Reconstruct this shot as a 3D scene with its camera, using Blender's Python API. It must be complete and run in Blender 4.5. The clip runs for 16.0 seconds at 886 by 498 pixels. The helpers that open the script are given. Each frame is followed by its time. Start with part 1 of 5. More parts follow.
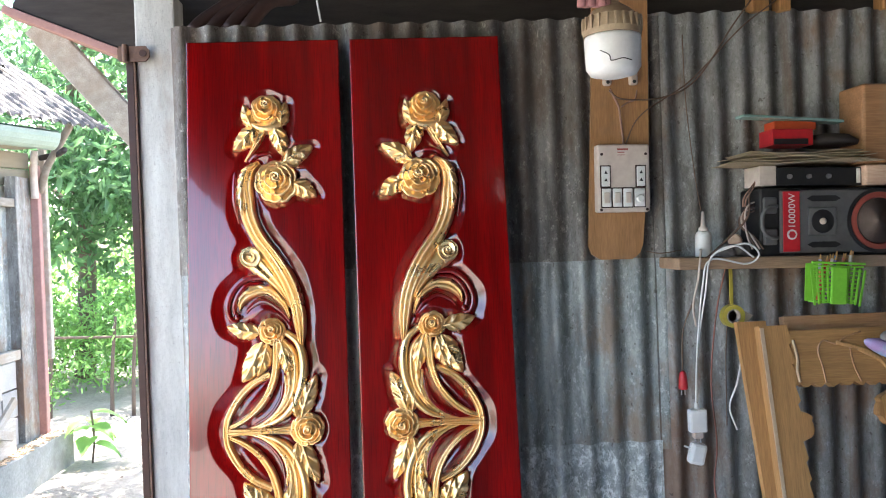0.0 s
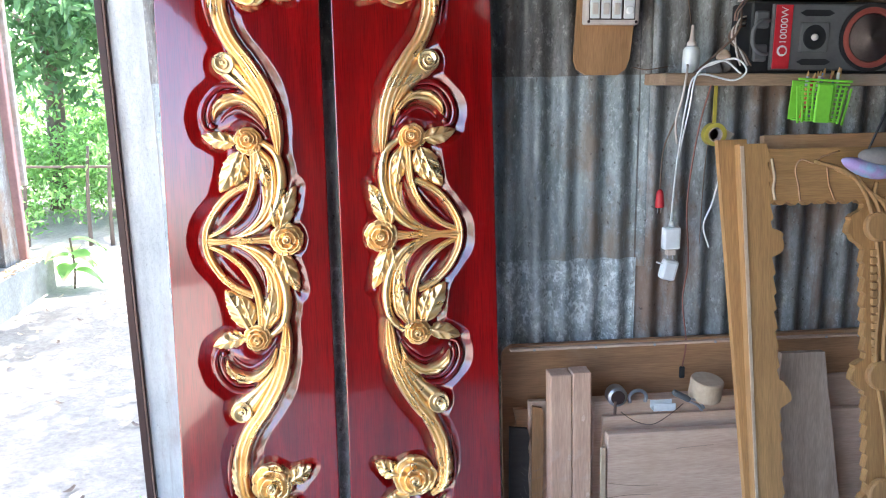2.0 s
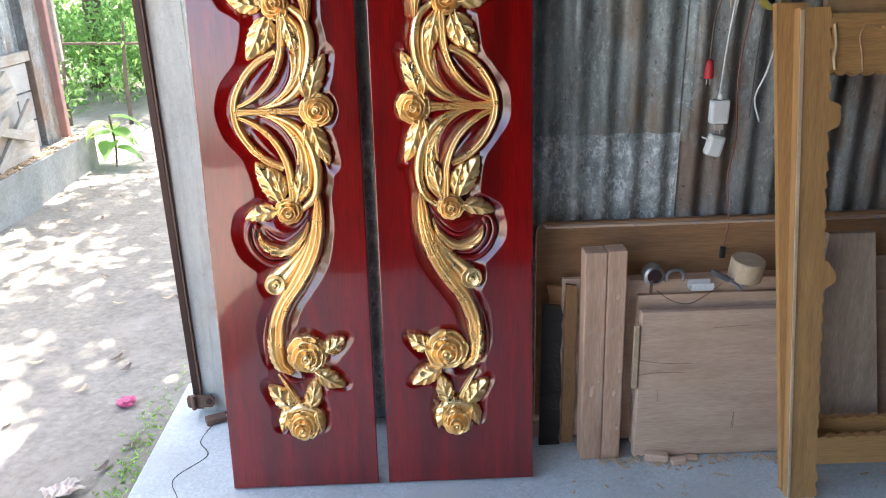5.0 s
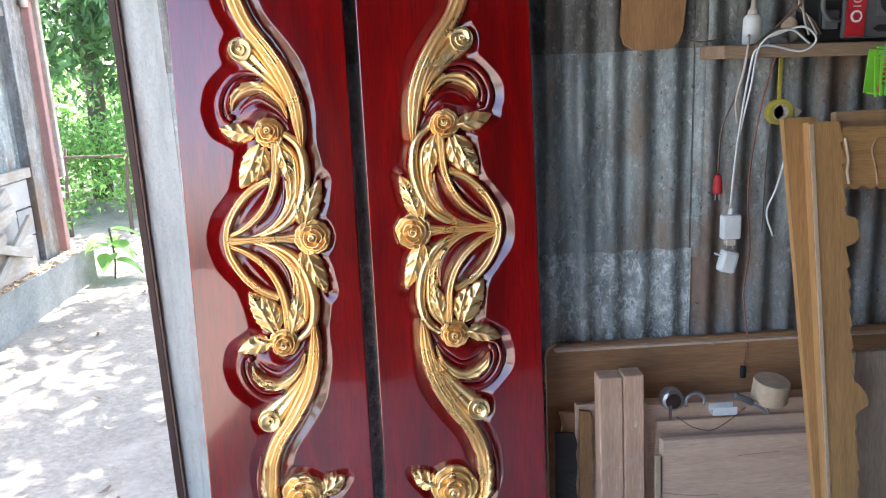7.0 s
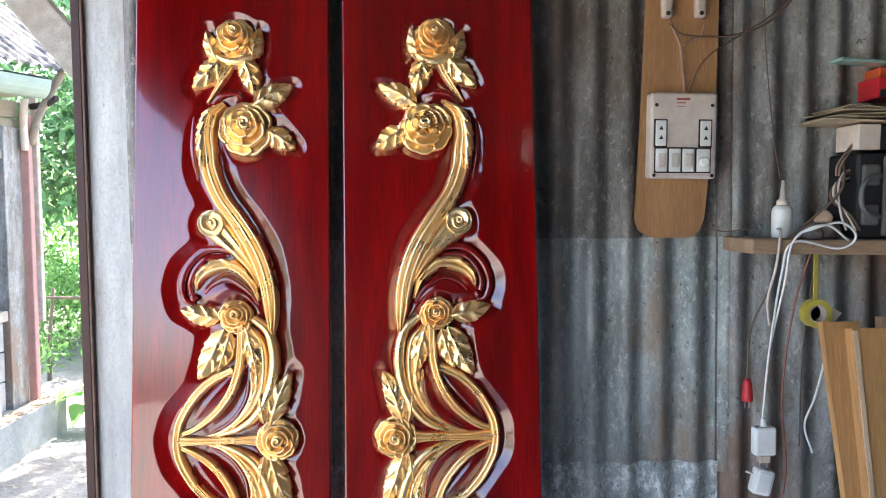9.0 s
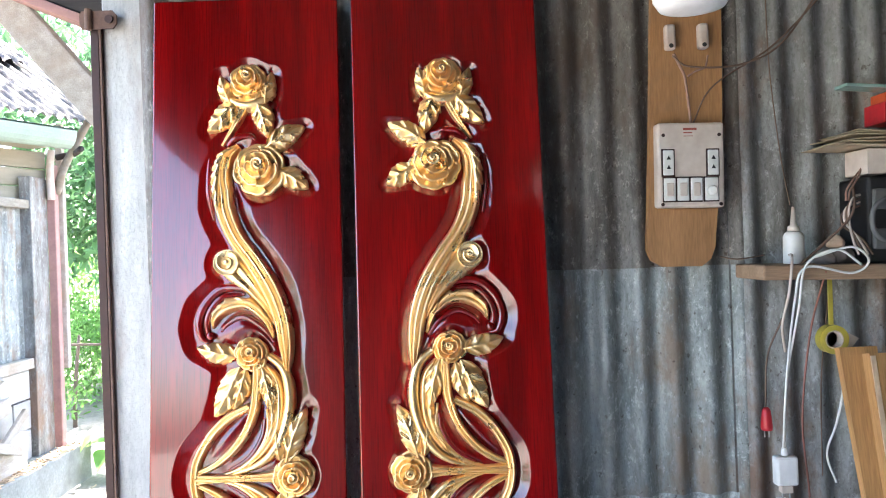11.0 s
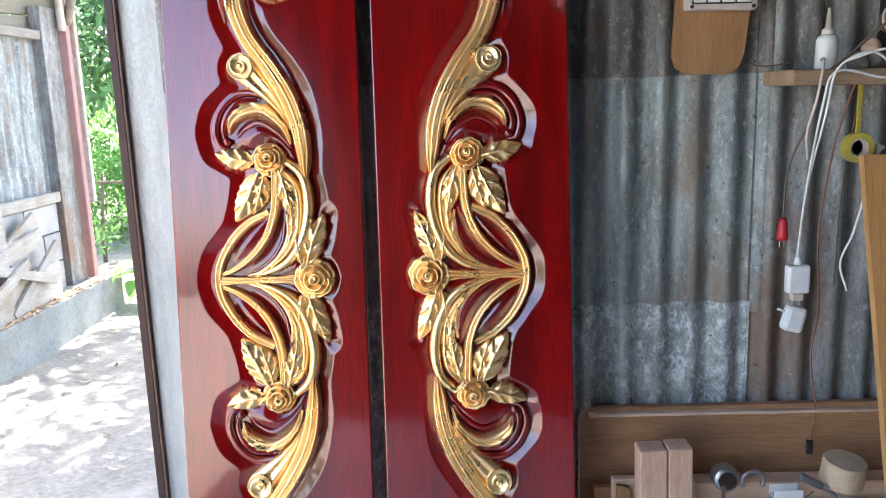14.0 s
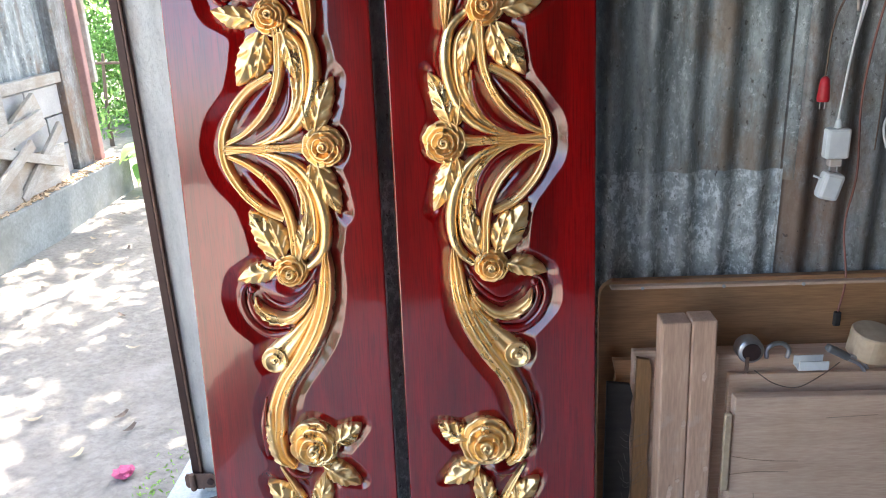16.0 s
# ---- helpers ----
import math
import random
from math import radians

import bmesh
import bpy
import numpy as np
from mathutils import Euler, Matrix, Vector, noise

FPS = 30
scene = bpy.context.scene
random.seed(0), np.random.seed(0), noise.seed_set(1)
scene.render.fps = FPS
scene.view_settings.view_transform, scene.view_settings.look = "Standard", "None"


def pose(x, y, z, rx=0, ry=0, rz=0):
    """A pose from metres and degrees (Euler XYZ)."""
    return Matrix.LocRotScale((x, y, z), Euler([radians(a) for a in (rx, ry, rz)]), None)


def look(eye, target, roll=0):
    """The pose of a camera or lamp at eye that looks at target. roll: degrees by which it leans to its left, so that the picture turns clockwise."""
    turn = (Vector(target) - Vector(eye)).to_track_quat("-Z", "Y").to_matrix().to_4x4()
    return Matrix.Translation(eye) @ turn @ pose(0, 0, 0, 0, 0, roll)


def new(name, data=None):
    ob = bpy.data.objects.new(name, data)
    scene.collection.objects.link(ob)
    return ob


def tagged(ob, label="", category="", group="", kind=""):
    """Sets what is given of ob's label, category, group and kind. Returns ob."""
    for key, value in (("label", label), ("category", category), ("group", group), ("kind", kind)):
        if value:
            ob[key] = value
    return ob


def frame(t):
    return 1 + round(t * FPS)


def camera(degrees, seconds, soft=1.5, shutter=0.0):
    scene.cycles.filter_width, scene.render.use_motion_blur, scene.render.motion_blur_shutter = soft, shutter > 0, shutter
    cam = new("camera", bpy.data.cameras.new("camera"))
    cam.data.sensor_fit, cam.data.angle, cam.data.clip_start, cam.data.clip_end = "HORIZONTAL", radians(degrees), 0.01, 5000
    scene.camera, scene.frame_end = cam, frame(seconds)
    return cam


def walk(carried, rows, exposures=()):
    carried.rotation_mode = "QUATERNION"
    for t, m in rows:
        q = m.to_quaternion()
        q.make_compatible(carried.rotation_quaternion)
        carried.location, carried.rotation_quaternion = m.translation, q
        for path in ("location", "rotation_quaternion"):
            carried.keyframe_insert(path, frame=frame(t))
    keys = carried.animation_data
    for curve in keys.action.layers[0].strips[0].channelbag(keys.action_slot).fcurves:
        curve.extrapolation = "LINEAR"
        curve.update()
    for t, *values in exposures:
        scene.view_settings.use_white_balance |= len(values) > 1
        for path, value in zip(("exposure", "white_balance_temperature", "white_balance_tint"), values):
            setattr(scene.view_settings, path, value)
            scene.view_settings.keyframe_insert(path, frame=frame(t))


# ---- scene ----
cam = camera(59.2, 16.0, soft=1.05)
PATH = [
    (0, (0.557, -1.911, 1.524), (0.669, 0.086, 1.505), -2.1),
    (0.5, (0.558, -1.914, 1.506), (0.679, 0.08, 1.411), -1.6),
    (1, (0.555, -1.913, 1.489), (0.706, 0.075, 1.325), -1.8),
    (1.5, (0.552, -1.913, 1.481), (0.713, 0.062, 1.207), -1.9),
    (2, (0.551, -1.898, 1.445), (0.705, 0.052, 1.026), -1.1),
    (2.5, (0.547, -1.894, 1.42), (0.673, 0.024, 0.868), -1.1),
    (3, (0.553, -1.902, 1.402), (0.64, 0.001, 0.792), -1.1),
    (5.5, (0.587, -1.851, 1.407), (0.597, 0.021, 0.702), -2.0),
    (6, (0.638, -1.855, 1.403), (0.607, 0.065, 0.843), -2.8),
    (6.5, (0.639, -1.821, 1.427), (0.618, 0.108, 0.9), -3.5),
    (7, (0.576, -1.739, 1.453), (0.62, 0.205, 0.984), -2.8),
    (7.5, (0.518, -1.626, 1.503), (0.676, 0.345, 1.201), -0.9),
    (8, (0.526, -1.552, 1.508), (0.687, 0.424, 1.243), -1.2),
    (8.5, (0.582, -1.494, 1.519), (0.636, 0.498, 1.349), -0.6),
    (9, (0.603, -1.485, 1.53), (0.662, 0.511, 1.423), -0.6),
    (11.5, (0.627, -1.509, 1.507), (0.619, 0.491, 1.509), -2.1),
    (12, (0.627, -1.512, 1.494), (0.607, 0.487, 1.429), -1.9),
    (12.5, (0.625, -1.508, 1.477), (0.603, 0.486, 1.329), -2.3),
    (13, (0.63, -1.512, 1.465), (0.6, 0.476, 1.251), -2.4),
    (13.5, (0.629, -1.509, 1.446), (0.595, 0.47, 1.161), -2.3),
    (14, (0.628, -1.503, 1.427), (0.57, 0.459, 1.042), -1.9),
    (14.5, (0.628, -1.499, 1.417), (0.573, 0.451, 0.977), -2.3),
    (15, (0.625, -1.481, 1.399), (0.582, 0.444, 0.86), -2.2),
    (15.5, (0.623, -1.468, 1.384), (0.572, 0.443, 0.796), -2.4),
    (16, (0.613, -1.429, 1.373), (0.519, 0.454, 0.706), -2.7),
]
BASE = 3.36
LIGHT = [(0, 0.1), (0.5, 0.2), (1, 0.3), (1.5, 0.42), (2, 0.46), (2.5, 0.32), (3, 0.1), (5.5, -0.2), (6, -0.27), (6.5, -0.2), (7, -0.05), (8, 0.25), (9, 0.1), (11.5, 0.4), (12.5, 0.4), (13.0, 0.2), (13.5, 0.1), (15, 0.05), (16, -0.1)]
WARMTH = [(0, 0), (1, -200), (2, -300), (3, 150), (5.5, 420), (6, 250), (7, -100), (8.5, -200), (9, -150), (12, -150), (13.5, -80), (15, 80), (16, 250)]


def warm(t):
    """How the film camera's white balance drifts, in kelvin."""
    for (t0, k0), (t1, k1) in zip(WARMTH, WARMTH[1:]):
        if t0 <= t <= t1:
            return k0 + (k1 - k0) * (t - t0) / (t1 - t0)
    return 0


walk(cam, [(t, look(eye, target, roll)) for t, eye, target, roll in PATH], [(t, BASE + stops, 6500 + warm(t), 14) for t, stops in LIGHT])

# ---- world and light ----
world = bpy.data.worlds.new("world")
scene.world = world
world.use_nodes = True
wn = world.node_tree.nodes
sky = wn.new("ShaderNodeTexSky")
sky.sky_type, sky.sun_disc = "NISHITA", False
sky.sun_elevation, sky.sun_rotation = radians(68), radians(4)
sky.air_density, sky.dust_density = 1.0, 3.0
wn["Background"].inputs["Strength"].default_value = 0.14
world.node_tree.links.new(sky.outputs[0], wn["Background"].inputs["Color"])
sun_data = bpy.data.lights.new("sun", "SUN")
sun_data.energy, sun_data.angle, sun_data.color = 4.4, radians(0.6), (1.0, 0.95, 0.86)
sun = new("sun", sun_data)
sun.matrix_world = look((0.2, 3.2, 8.0), (0, 0, 0))


# ---- materials ----
def mat(name, a, b, scale=8.0, rough=0.6, metal=0.0, bump=0.15, stretch=(1, 1, 1), coat=0.0, fine=90.0, spread=0.5, vary=0.0, grime=None, dist=0.002, grit=0.25):
    """Two mottled colours with fine grain and relief; grime is a third colour in large uneven stains."""
    m = bpy.data.materials.new(name)
    m.use_nodes = True
    n, l = m.node_tree.nodes, m.node_tree.links
    p = n["Principled BSDF"]
    tc = n.new("ShaderNodeTexCoord")
    mp = n.new("ShaderNodeMapping")
    mp.inputs["Scale"].default_value = stretch
    l.new(tc.outputs["Object"], mp.inputs["Vector"])
    n1 = n.new("ShaderNodeTexNoise")
    n1.inputs["Scale"].default_value, n1.inputs["Detail"].default_value = scale, 6
    l.new(mp.outputs[0], n1.inputs["Vector"])
    n2 = n.new("ShaderNodeTexNoise")
    n2.inputs["Scale"].default_value, n2.inputs["Detail"].default_value = fine, 4
    l.new(mp.outputs[0], n2.inputs["Vector"])
    r1 = n.new("ShaderNodeMapRange")
    r1.inputs[1].default_value, r1.inputs[2].default_value = 0.5 - spread / 2, 0.5 + spread / 2
    l.new(n1.outputs["Fac"], r1.inputs[0])
    mx = n.new("ShaderNodeMix")
    mx.data_type = "RGBA"
    mx.inputs[6].default_value, mx.inputs[7].default_value = (*a, 1), (*b, 1)
    l.new(r1.outputs[0], mx.inputs[0])
    colour = mx.outputs[2]
    m2 = n.new("ShaderNodeMix")
    m2.data_type, m2.blend_type = "RGBA", "OVERLAY"
    m2.inputs[0].default_value = grit
    l.new(colour, m2.inputs[6])
    bw = n.new("ShaderNodeRGBToBW")
    l.new(n2.outputs["Color"], bw.inputs[0])
    l.new(bw.outputs[0], m2.inputs[7])
    colour = m2.outputs[2]
    if grime:
        n3 = n.new("ShaderNodeTexNoise")
        n3.inputs["Scale"].default_value, n3.inputs["Detail"].default_value, n3.inputs["Roughness"].default_value = 2.6, 8, 0.65
        l.new(tc.outputs["Object"], n3.inputs["Vector"])
        r3 = n.new("ShaderNodeMapRange")
        r3.inputs[1].default_value, r3.inputs[2].default_value = 0.5, 0.68
        l.new(n3.outputs["Fac"], r3.inputs[0])
        m3 = n.new("ShaderNodeMix")
        m3.data_type = "RGBA"
        m3.inputs[7].default_value = (*grime, 1)
        l.new(r3.outputs[0], m3.inputs[0])
        l.new(colour, m3.inputs[6])
        colour = m3.outputs[2]
    if vary:
        hs = n.new("ShaderNodeHueSaturation")
        oi = n.new("ShaderNodeObjectInfo")
        rv = n.new("ShaderNodeMapRange")
        rv.inputs[3].default_value, rv.inputs[4].default_value = 1 - vary, 1 + vary
        l.new(oi.outputs["Random"], rv.inputs[0])
        l.new(rv.outputs[0], hs.inputs["Value"])
        l.new(colour, hs.inputs["Color"])
        colour = hs.outputs[0]
    l.new(colour, p.inputs["Base Color"])
    p.inputs["Metallic"].default_value = metal
    rr = n.new("ShaderNodeMapRange")
    rr.inputs[3].default_value, rr.inputs[4].default_value = max(0.03, rough - 0.12), min(1, rough + 0.12)
    l.new(n1.outputs["Fac"], rr.inputs[0])
    l.new(rr.outputs[0], p.inputs["Roughness"])
    if coat:
        p.inputs["Coat Weight"].default_value, p.inputs["Coat Roughness"].default_value = coat, 0.04
    if bump:
        bp = n.new("ShaderNodeBump")
        bp.inputs["Strength"].default_value, bp.inputs["Distance"].default_value = bump, dist
        l.new(n2.outputs["Fac"], bp.inputs["Height"])
        l.new(bp.outputs[0], p.inputs["Normal"])
    return m


def plain(name, colour, rough=0.4, metal=0.0, bump=0.05):
    c = tuple(min(1, v * 0.82) for v in colour)
    return mat(name, colour, c, 14, rough, metal, bump)


def zinc(name, light, dark, rust, speck, rust_from=0.56, streak=0.16, fleck=0.75, pit=0.4, bloom_at=0.545):
    """Old corrugated iron: streaks down the sheet, fine pitting, pale bloom and rust in patches."""
    m = bpy.data.materials.new(name)
    m.use_nodes = True
    n, l = m.node_tree.nodes, m.node_tree.links
    p = n["Principled BSDF"]
    tc = n.new("ShaderNodeTexCoord")

    def field(scale, detail, rough, stretch, lo, hi):
        mp = n.new("ShaderNodeMapping")
        mp.inputs["Scale"].default_value = stretch
        l.new(tc.outputs["Object"], mp.inputs["Vector"])
        t = n.new("ShaderNodeTexNoise")
        t.inputs["Scale"].default_value, t.inputs["Detail"].default_value, t.inputs["Roughness"].default_value = scale, detail, rough
        l.new(mp.outputs[0], t.inputs["Vector"])
        r = n.new("ShaderNodeMapRange")
        r.inputs[1].default_value, r.inputs[2].default_value = lo, hi
        l.new(t.outputs["Fac"], r.inputs[0])
        return r.outputs[0]

    def blend(fac, a, b, amount=1.0):
        x = n.new("ShaderNodeMix")
        x.data_type = "RGBA"
        if amount < 1:
            k = n.new("ShaderNodeMath")
            k.operation = "MULTIPLY"
            k.inputs[1].default_value = amount
            l.new(fac, k.inputs[0])
            fac = k.outputs[0]
        l.new(fac, x.inputs[0])
        for i, v in ((6, a), (7, b)):
            if isinstance(v, tuple):
                x.inputs[i].default_value = (*v, 1)
            else:
                l.new(v, x.inputs[i])
        return x.outputs[2]

    streaks = field(11, 9, 0.8, (1.3, 1, streak * 2.0), 0.38, 0.63)
    colour = blend(streaks, light, dark)
    pits = field(150, 5, 0.8, (1, 1, 0.6), 0.52, 0.60)
    colour = blend(pits, colour, tuple(v * 0.45 for v in dark), pit)
    bloom = field(46, 9, 0.86, (1, 1, 0.7), bloom_at, bloom_at + 0.06)
    colour = blend(bloom, colour, speck, fleck)
    worn = field(3.1, 9, 0.72, (1.2, 1, 0.55), rust_from, rust_from + 0.11)
    colour = blend(worn, colour, rust, 0.8)
    drips = field(8, 6, 0.7, (1.6, 1, 0.07), 0.57, 0.66)
    colour = blend(drips, colour, tuple(v * 0.8 for v in rust), 0.55)
    dots = field(64, 3, 0.6, (1, 1, 0.8), 0.665, 0.69)
    colour = blend(dots, colour, (0.055, 0.038, 0.028), pit * 2)
    l.new(colour, p.inputs["Base Color"])
    p.inputs["Metallic"].default_value = 0.25
    rr = n.new("ShaderNodeMapRange")
    rr.inputs[3].default_value, rr.inputs[4].default_value = 0.42, 0.75
    l.new(streaks, rr.inputs[0])
    l.new(rr.outputs[0], p.inputs["Roughness"])
    bp = n.new("ShaderNodeBump")
    bp.inputs["Strength"].default_value, bp.inputs["Distance"].default_value = 0.35, 0.0015
    l.new(pits, bp.inputs["Height"])
    l.new(bp.outputs[0], p.inputs["Normal"])
    return m


def lacquer(name):
    """Clear gloss over red-stained wood: fine dark pores along the grain, wider bands, faint orange peel in the coat."""
    m = bpy.data.materials.new(name)
    m.use_nodes = True
    n, l = m.node_tree.nodes, m.node_tree.links
    p = n["Principled BSDF"]
    tc = n.new("ShaderNodeTexCoord")

    def field(scale, detail, stretch, lo, hi, warp=0.0):
        mp = n.new("ShaderNodeMapping")
        mp.inputs["Scale"].default_value = stretch
        l.new(tc.outputs["Object"], mp.inputs["Vector"])
        t = n.new("ShaderNodeTexNoise")
        t.inputs["Scale"].default_value, t.inputs["Detail"].default_value, t.inputs["Distortion"].default_value = scale, detail, warp
        l.new(mp.outputs[0], t.inputs["Vector"])
        r = n.new("ShaderNodeMapRange")
        r.inputs[1].default_value, r.inputs[2].default_value = lo, hi
        l.new(t.outputs["Fac"], r.inputs[0])
        return r.outputs[0]

    def blend(fac, a, b):
        x = n.new("ShaderNodeMix")
        x.data_type = "RGBA"
        l.new(fac, x.inputs[0])
        for i, v in ((6, a), (7, b)):
            if isinstance(v, tuple):
                x.inputs[i].default_value = (*v, 1)
            else:
                l.new(v, x.inputs[i])
        return x.outputs[2]

    bands = field(3.0, 3, (5, 5, 0.45), 0.36, 0.66, 0.6)
    colour = blend(bands, (0.275, 0.0026, 0.003), (0.14, 0.0014, 0.0017))
    pores = field(34, 6, (10, 10, 0.36), 0.46, 0.86, 0.3)
    colour = blend(pores, colour, (0.06, 0.001, 0.0012))
    l.new(colour, p.inputs["Base Color"])
    p.inputs["Roughness"].default_value = 0.16
    p.inputs["IOR"].default_value = 1.5
    p.inputs["Coat Weight"].default_value, p.inputs["Coat Roughness"].default_value = 1.0, 0.03
    peel = field(70, 2, (1, 1, 0.35), 0.0, 1.0)
    bp = n.new("ShaderNodeBump")
    bp.inputs["Strength"].default_value, bp.inputs["Distance"].default_value = 0.10, 0.001
    l.new(peel, bp.inputs["Height"])
    l.new(bp.outputs[0], p.inputs["Normal"])
    l.new(bp.outputs[0], p.inputs["Coat Normal"])
    return m


M_ZINC = zinc("galvanised_iron", (0.365, 0.40, 0.388), (0.155, 0.173, 0.167), (0.23, 0.165, 0.115), (0.60, 0.63, 0.62), 0.53, pit=0.36)
M_ZINC_NEW = zinc("spangled_zinc", (0.41, 0.445, 0.435), (0.19, 0.215, 0.215), (0.20, 0.185, 0.17), (0.66, 0.70, 0.70), 0.6, 0.45, 0.92, 0.4, 0.505)
M_ZINC_RUST = zinc("stained_iron", (0.30, 0.31, 0.305), (0.135, 0.13, 0.118), (0.20, 0.118, 0.075), (0.42, 0.43, 0.42), 0.50, pit=0.35)
# Soot brown, darkened further to include the shadow beside the door panel.
M_ZINC_SOOT_SHADE = zinc("sooty_shaded_iron", (0.225, 0.215, 0.195), (0.095, 0.088, 0.077), (0.11, 0.078, 0.056), (0.42, 0.40, 0.36), 0.5)
M_ROOF = zinc("roof_iron", (0.085, 0.082, 0.08), (0.045, 0.042, 0.042), (0.07, 0.045, 0.035), (0.10, 0.098, 0.098), 0.55, 0.3)
M_CONC = mat("concrete", (0.57, 0.62, 0.615), (0.42, 0.465, 0.465), 5, 0.7, 0, 0.3, fine=120, grime=(0.50, 0.52, 0.50), grit=0.55)
M_SOIL = mat("dry_soil", (0.285, 0.262, 0.225), (0.20, 0.182, 0.152), 2.5, 0.95, 0, 0.6, fine=34, dist=0.025, grime=(0.32, 0.29, 0.25), grit=0.55)
M_PLASTER = mat("old_plaster", (0.31, 0.315, 0.285), (0.215, 0.22, 0.195), 3, 0.9, 0, 0.4, fine=60, grime=(0.19, 0.19, 0.165), grit=0.55)
M_JAMB = zinc("whitewashed_wood", (0.59, 0.595, 0.56), (0.43, 0.435, 0.41), (0.40, 0.335, 0.29), (0.66, 0.67, 0.64), 0.52, 0.12, 0.25, 0.12)
M_STEEL = mat("dark_steel", (0.035, 0.022, 0.02), (0.06, 0.03, 0.025), 20, 0.5, 0.5, 0.2)
M_RUST = mat("rusty_steel", (0.20, 0.12, 0.085), (0.12, 0.075, 0.06), 40, 0.7, 0.4, 0.3)
M_LACQ = lacquer("red_lacquer")
M_GOLD = mat("gold_paint", (1.0, 0.715, 0.36), (0.97, 0.62, 0.26), 18, 0.29, 0.82, 0.12, fine=130, dist=0.001)
M_TEAK = mat("teak", (0.475, 0.255, 0.095), (0.34, 0.172, 0.063), 7, 0.6, 0, 0.2, (7, 7, 0.5), fine=50, vary=0.08, grit=0.55)
M_TEAK_H = mat("teak_rail", (0.475, 0.255, 0.095), (0.34, 0.172, 0.063), 7, 0.6, 0, 0.2, (0.5, 7, 7), fine=50, vary=0.08, grit=0.55)
M_DUSTY = mat("dusty_plank", (0.72, 0.50, 0.36), (0.52, 0.345, 0.24), 5, 0.8, 0, 0.3, (0.7, 6, 6), fine=45, vary=0.1, grime=(0.55, 0.36, 0.24), grit=0.45)
M_DUSTY_V = mat("dusty_timber", (0.64, 0.40, 0.265), (0.42, 0.245, 0.16), 5, 0.8, 0, 0.25, (6, 6, 0.6), fine=40, vary=0.1, grime=(0.66, 0.54, 0.44), grit=0.55)
M_BROWN = mat("brown_board", (0.49, 0.26, 0.125), (0.32, 0.16, 0.075), 4, 0.6, 0, 0.2, (0.5, 5, 7), fine=40, vary=0.08, grime=(0.47, 0.30, 0.18), grit=0.55)
M_PLY = mat("brown_ply", (0.41, 0.215, 0.09), (0.29, 0.148, 0.06), 5, 0.7, 0, 0.2, (6, 6, 0.7), fine=40, grime=(0.24, 0.15, 0.09), grit=0.55)
M_GREYWOOD = mat("weathered_wood", (0.48, 0.36, 0.265), (0.33, 0.235, 0.17), 6, 0.85, 0, 0.3, (6, 6, 0.7), fine=50, grit=0.55)
M_SHELF = mat("dusty_shelf_wood", (0.34, 0.225, 0.14), (0.22, 0.14, 0.085), 6, 0.85, 0, 0.3, (0.6, 6, 6), fine=50, grime=(0.36, 0.30, 0.25), grit=0.55)
M_SCRAP = mat("bleached_scrap_wood", (0.38, 0.355, 0.31), (0.25, 0.225, 0.185), 6, 0.9, 0, 0.3, (6, 1.2, 6), fine=50, vary=0.3, grime=(0.26, 0.20, 0.14), grit=0.55)
M_PINKWOOD = mat("red_oxide_wood", (0.40, 0.22, 0.19), (0.30, 0.17, 0.15), 8, 0.8, 0, 0.3, fine=60)
# Near-black: the shade under the roof is put into this colour.
M_NEAR_BLACK = mat("near_black", (0.045, 0.036, 0.03), (0.025, 0.02, 0.018), 8, 0.8, 0, 0.3, (1, 6, 6), fine=60)
M_WHITE = plain("white_plastic", (0.78, 0.78, 0.75), 0.35)
M_CREAM = mat("dusty_white_plastic", (0.62, 0.545, 0.48), (0.50, 0.42, 0.36), 18, 0.5, 0, 0.08, fine=60, grime=(0.46, 0.345, 0.27))
M_BLACK = mat("black_plastic", (0.016, 0.016, 0.017), (0.012, 0.012, 0.013), 14, 0.5, 0, 0.08, fine=70, grime=(0.035, 0.032, 0.028))
M_GREYP = mat("dusty_grey_plastic", (0.125, 0.125, 0.122), (0.085, 0.085, 0.085), 14, 0.6, 0, 0.1, fine=70, grime=(0.15, 0.135, 0.115))
M_REDP = plain("red_plastic", (0.55, 0.02, 0.03), 0.4)
M_RING = plain("red_rubber", (0.32, 0.07, 0.05), 0.6)
M_GREEN = plain("lime_plastic", (0.22, 0.62, 0.05), 0.4)
M_YELLOW = mat("yellow_plastic", (0.50, 0.41, 0.06), (0.38, 0.31, 0.05), 24, 0.4, 0, 0.1, fine=80, grime=(0.33, 0.28, 0.08))
M_PAPER = mat("old_paper", (0.55, 0.44, 0.30), (0.42, 0.33, 0.22), 10, 0.9, 0, 0.2, fine=80)
M_CLOTH = mat("pink_cloth", (0.50, 0.25, 0.24), (0.36, 0.17, 0.17), 30, 0.95, 0, 0.3, fine=150)
M_PURPLE = mat("violet_cloth", (0.36, 0.25, 0.46), (0.24, 0.40, 0.52), 16, 0.9, 0, 0.3, fine=120, spread=0.2)
M_GREYCLOTH = mat("grey_cloth", (0.25, 0.22, 0.20), (0.17, 0.15, 0.14), 12, 0.95, 0, 0.3)
M_WIRE = plain("brown_wire", (0.16, 0.10, 0.07), 0.7)
M_CLOTHWIRE = mat("dusty_pink_wire", (0.36, 0.22, 0.17), (0.22, 0.13, 0.10), 30, 0.8, 0, 0.2)
M_TINT = plain("tinted_glass", (0.25, 0.40, 0.36), 0.15)
M_CHROME = plain("dull_metal", (0.45, 0.45, 0.46), 0.35, 0.9)
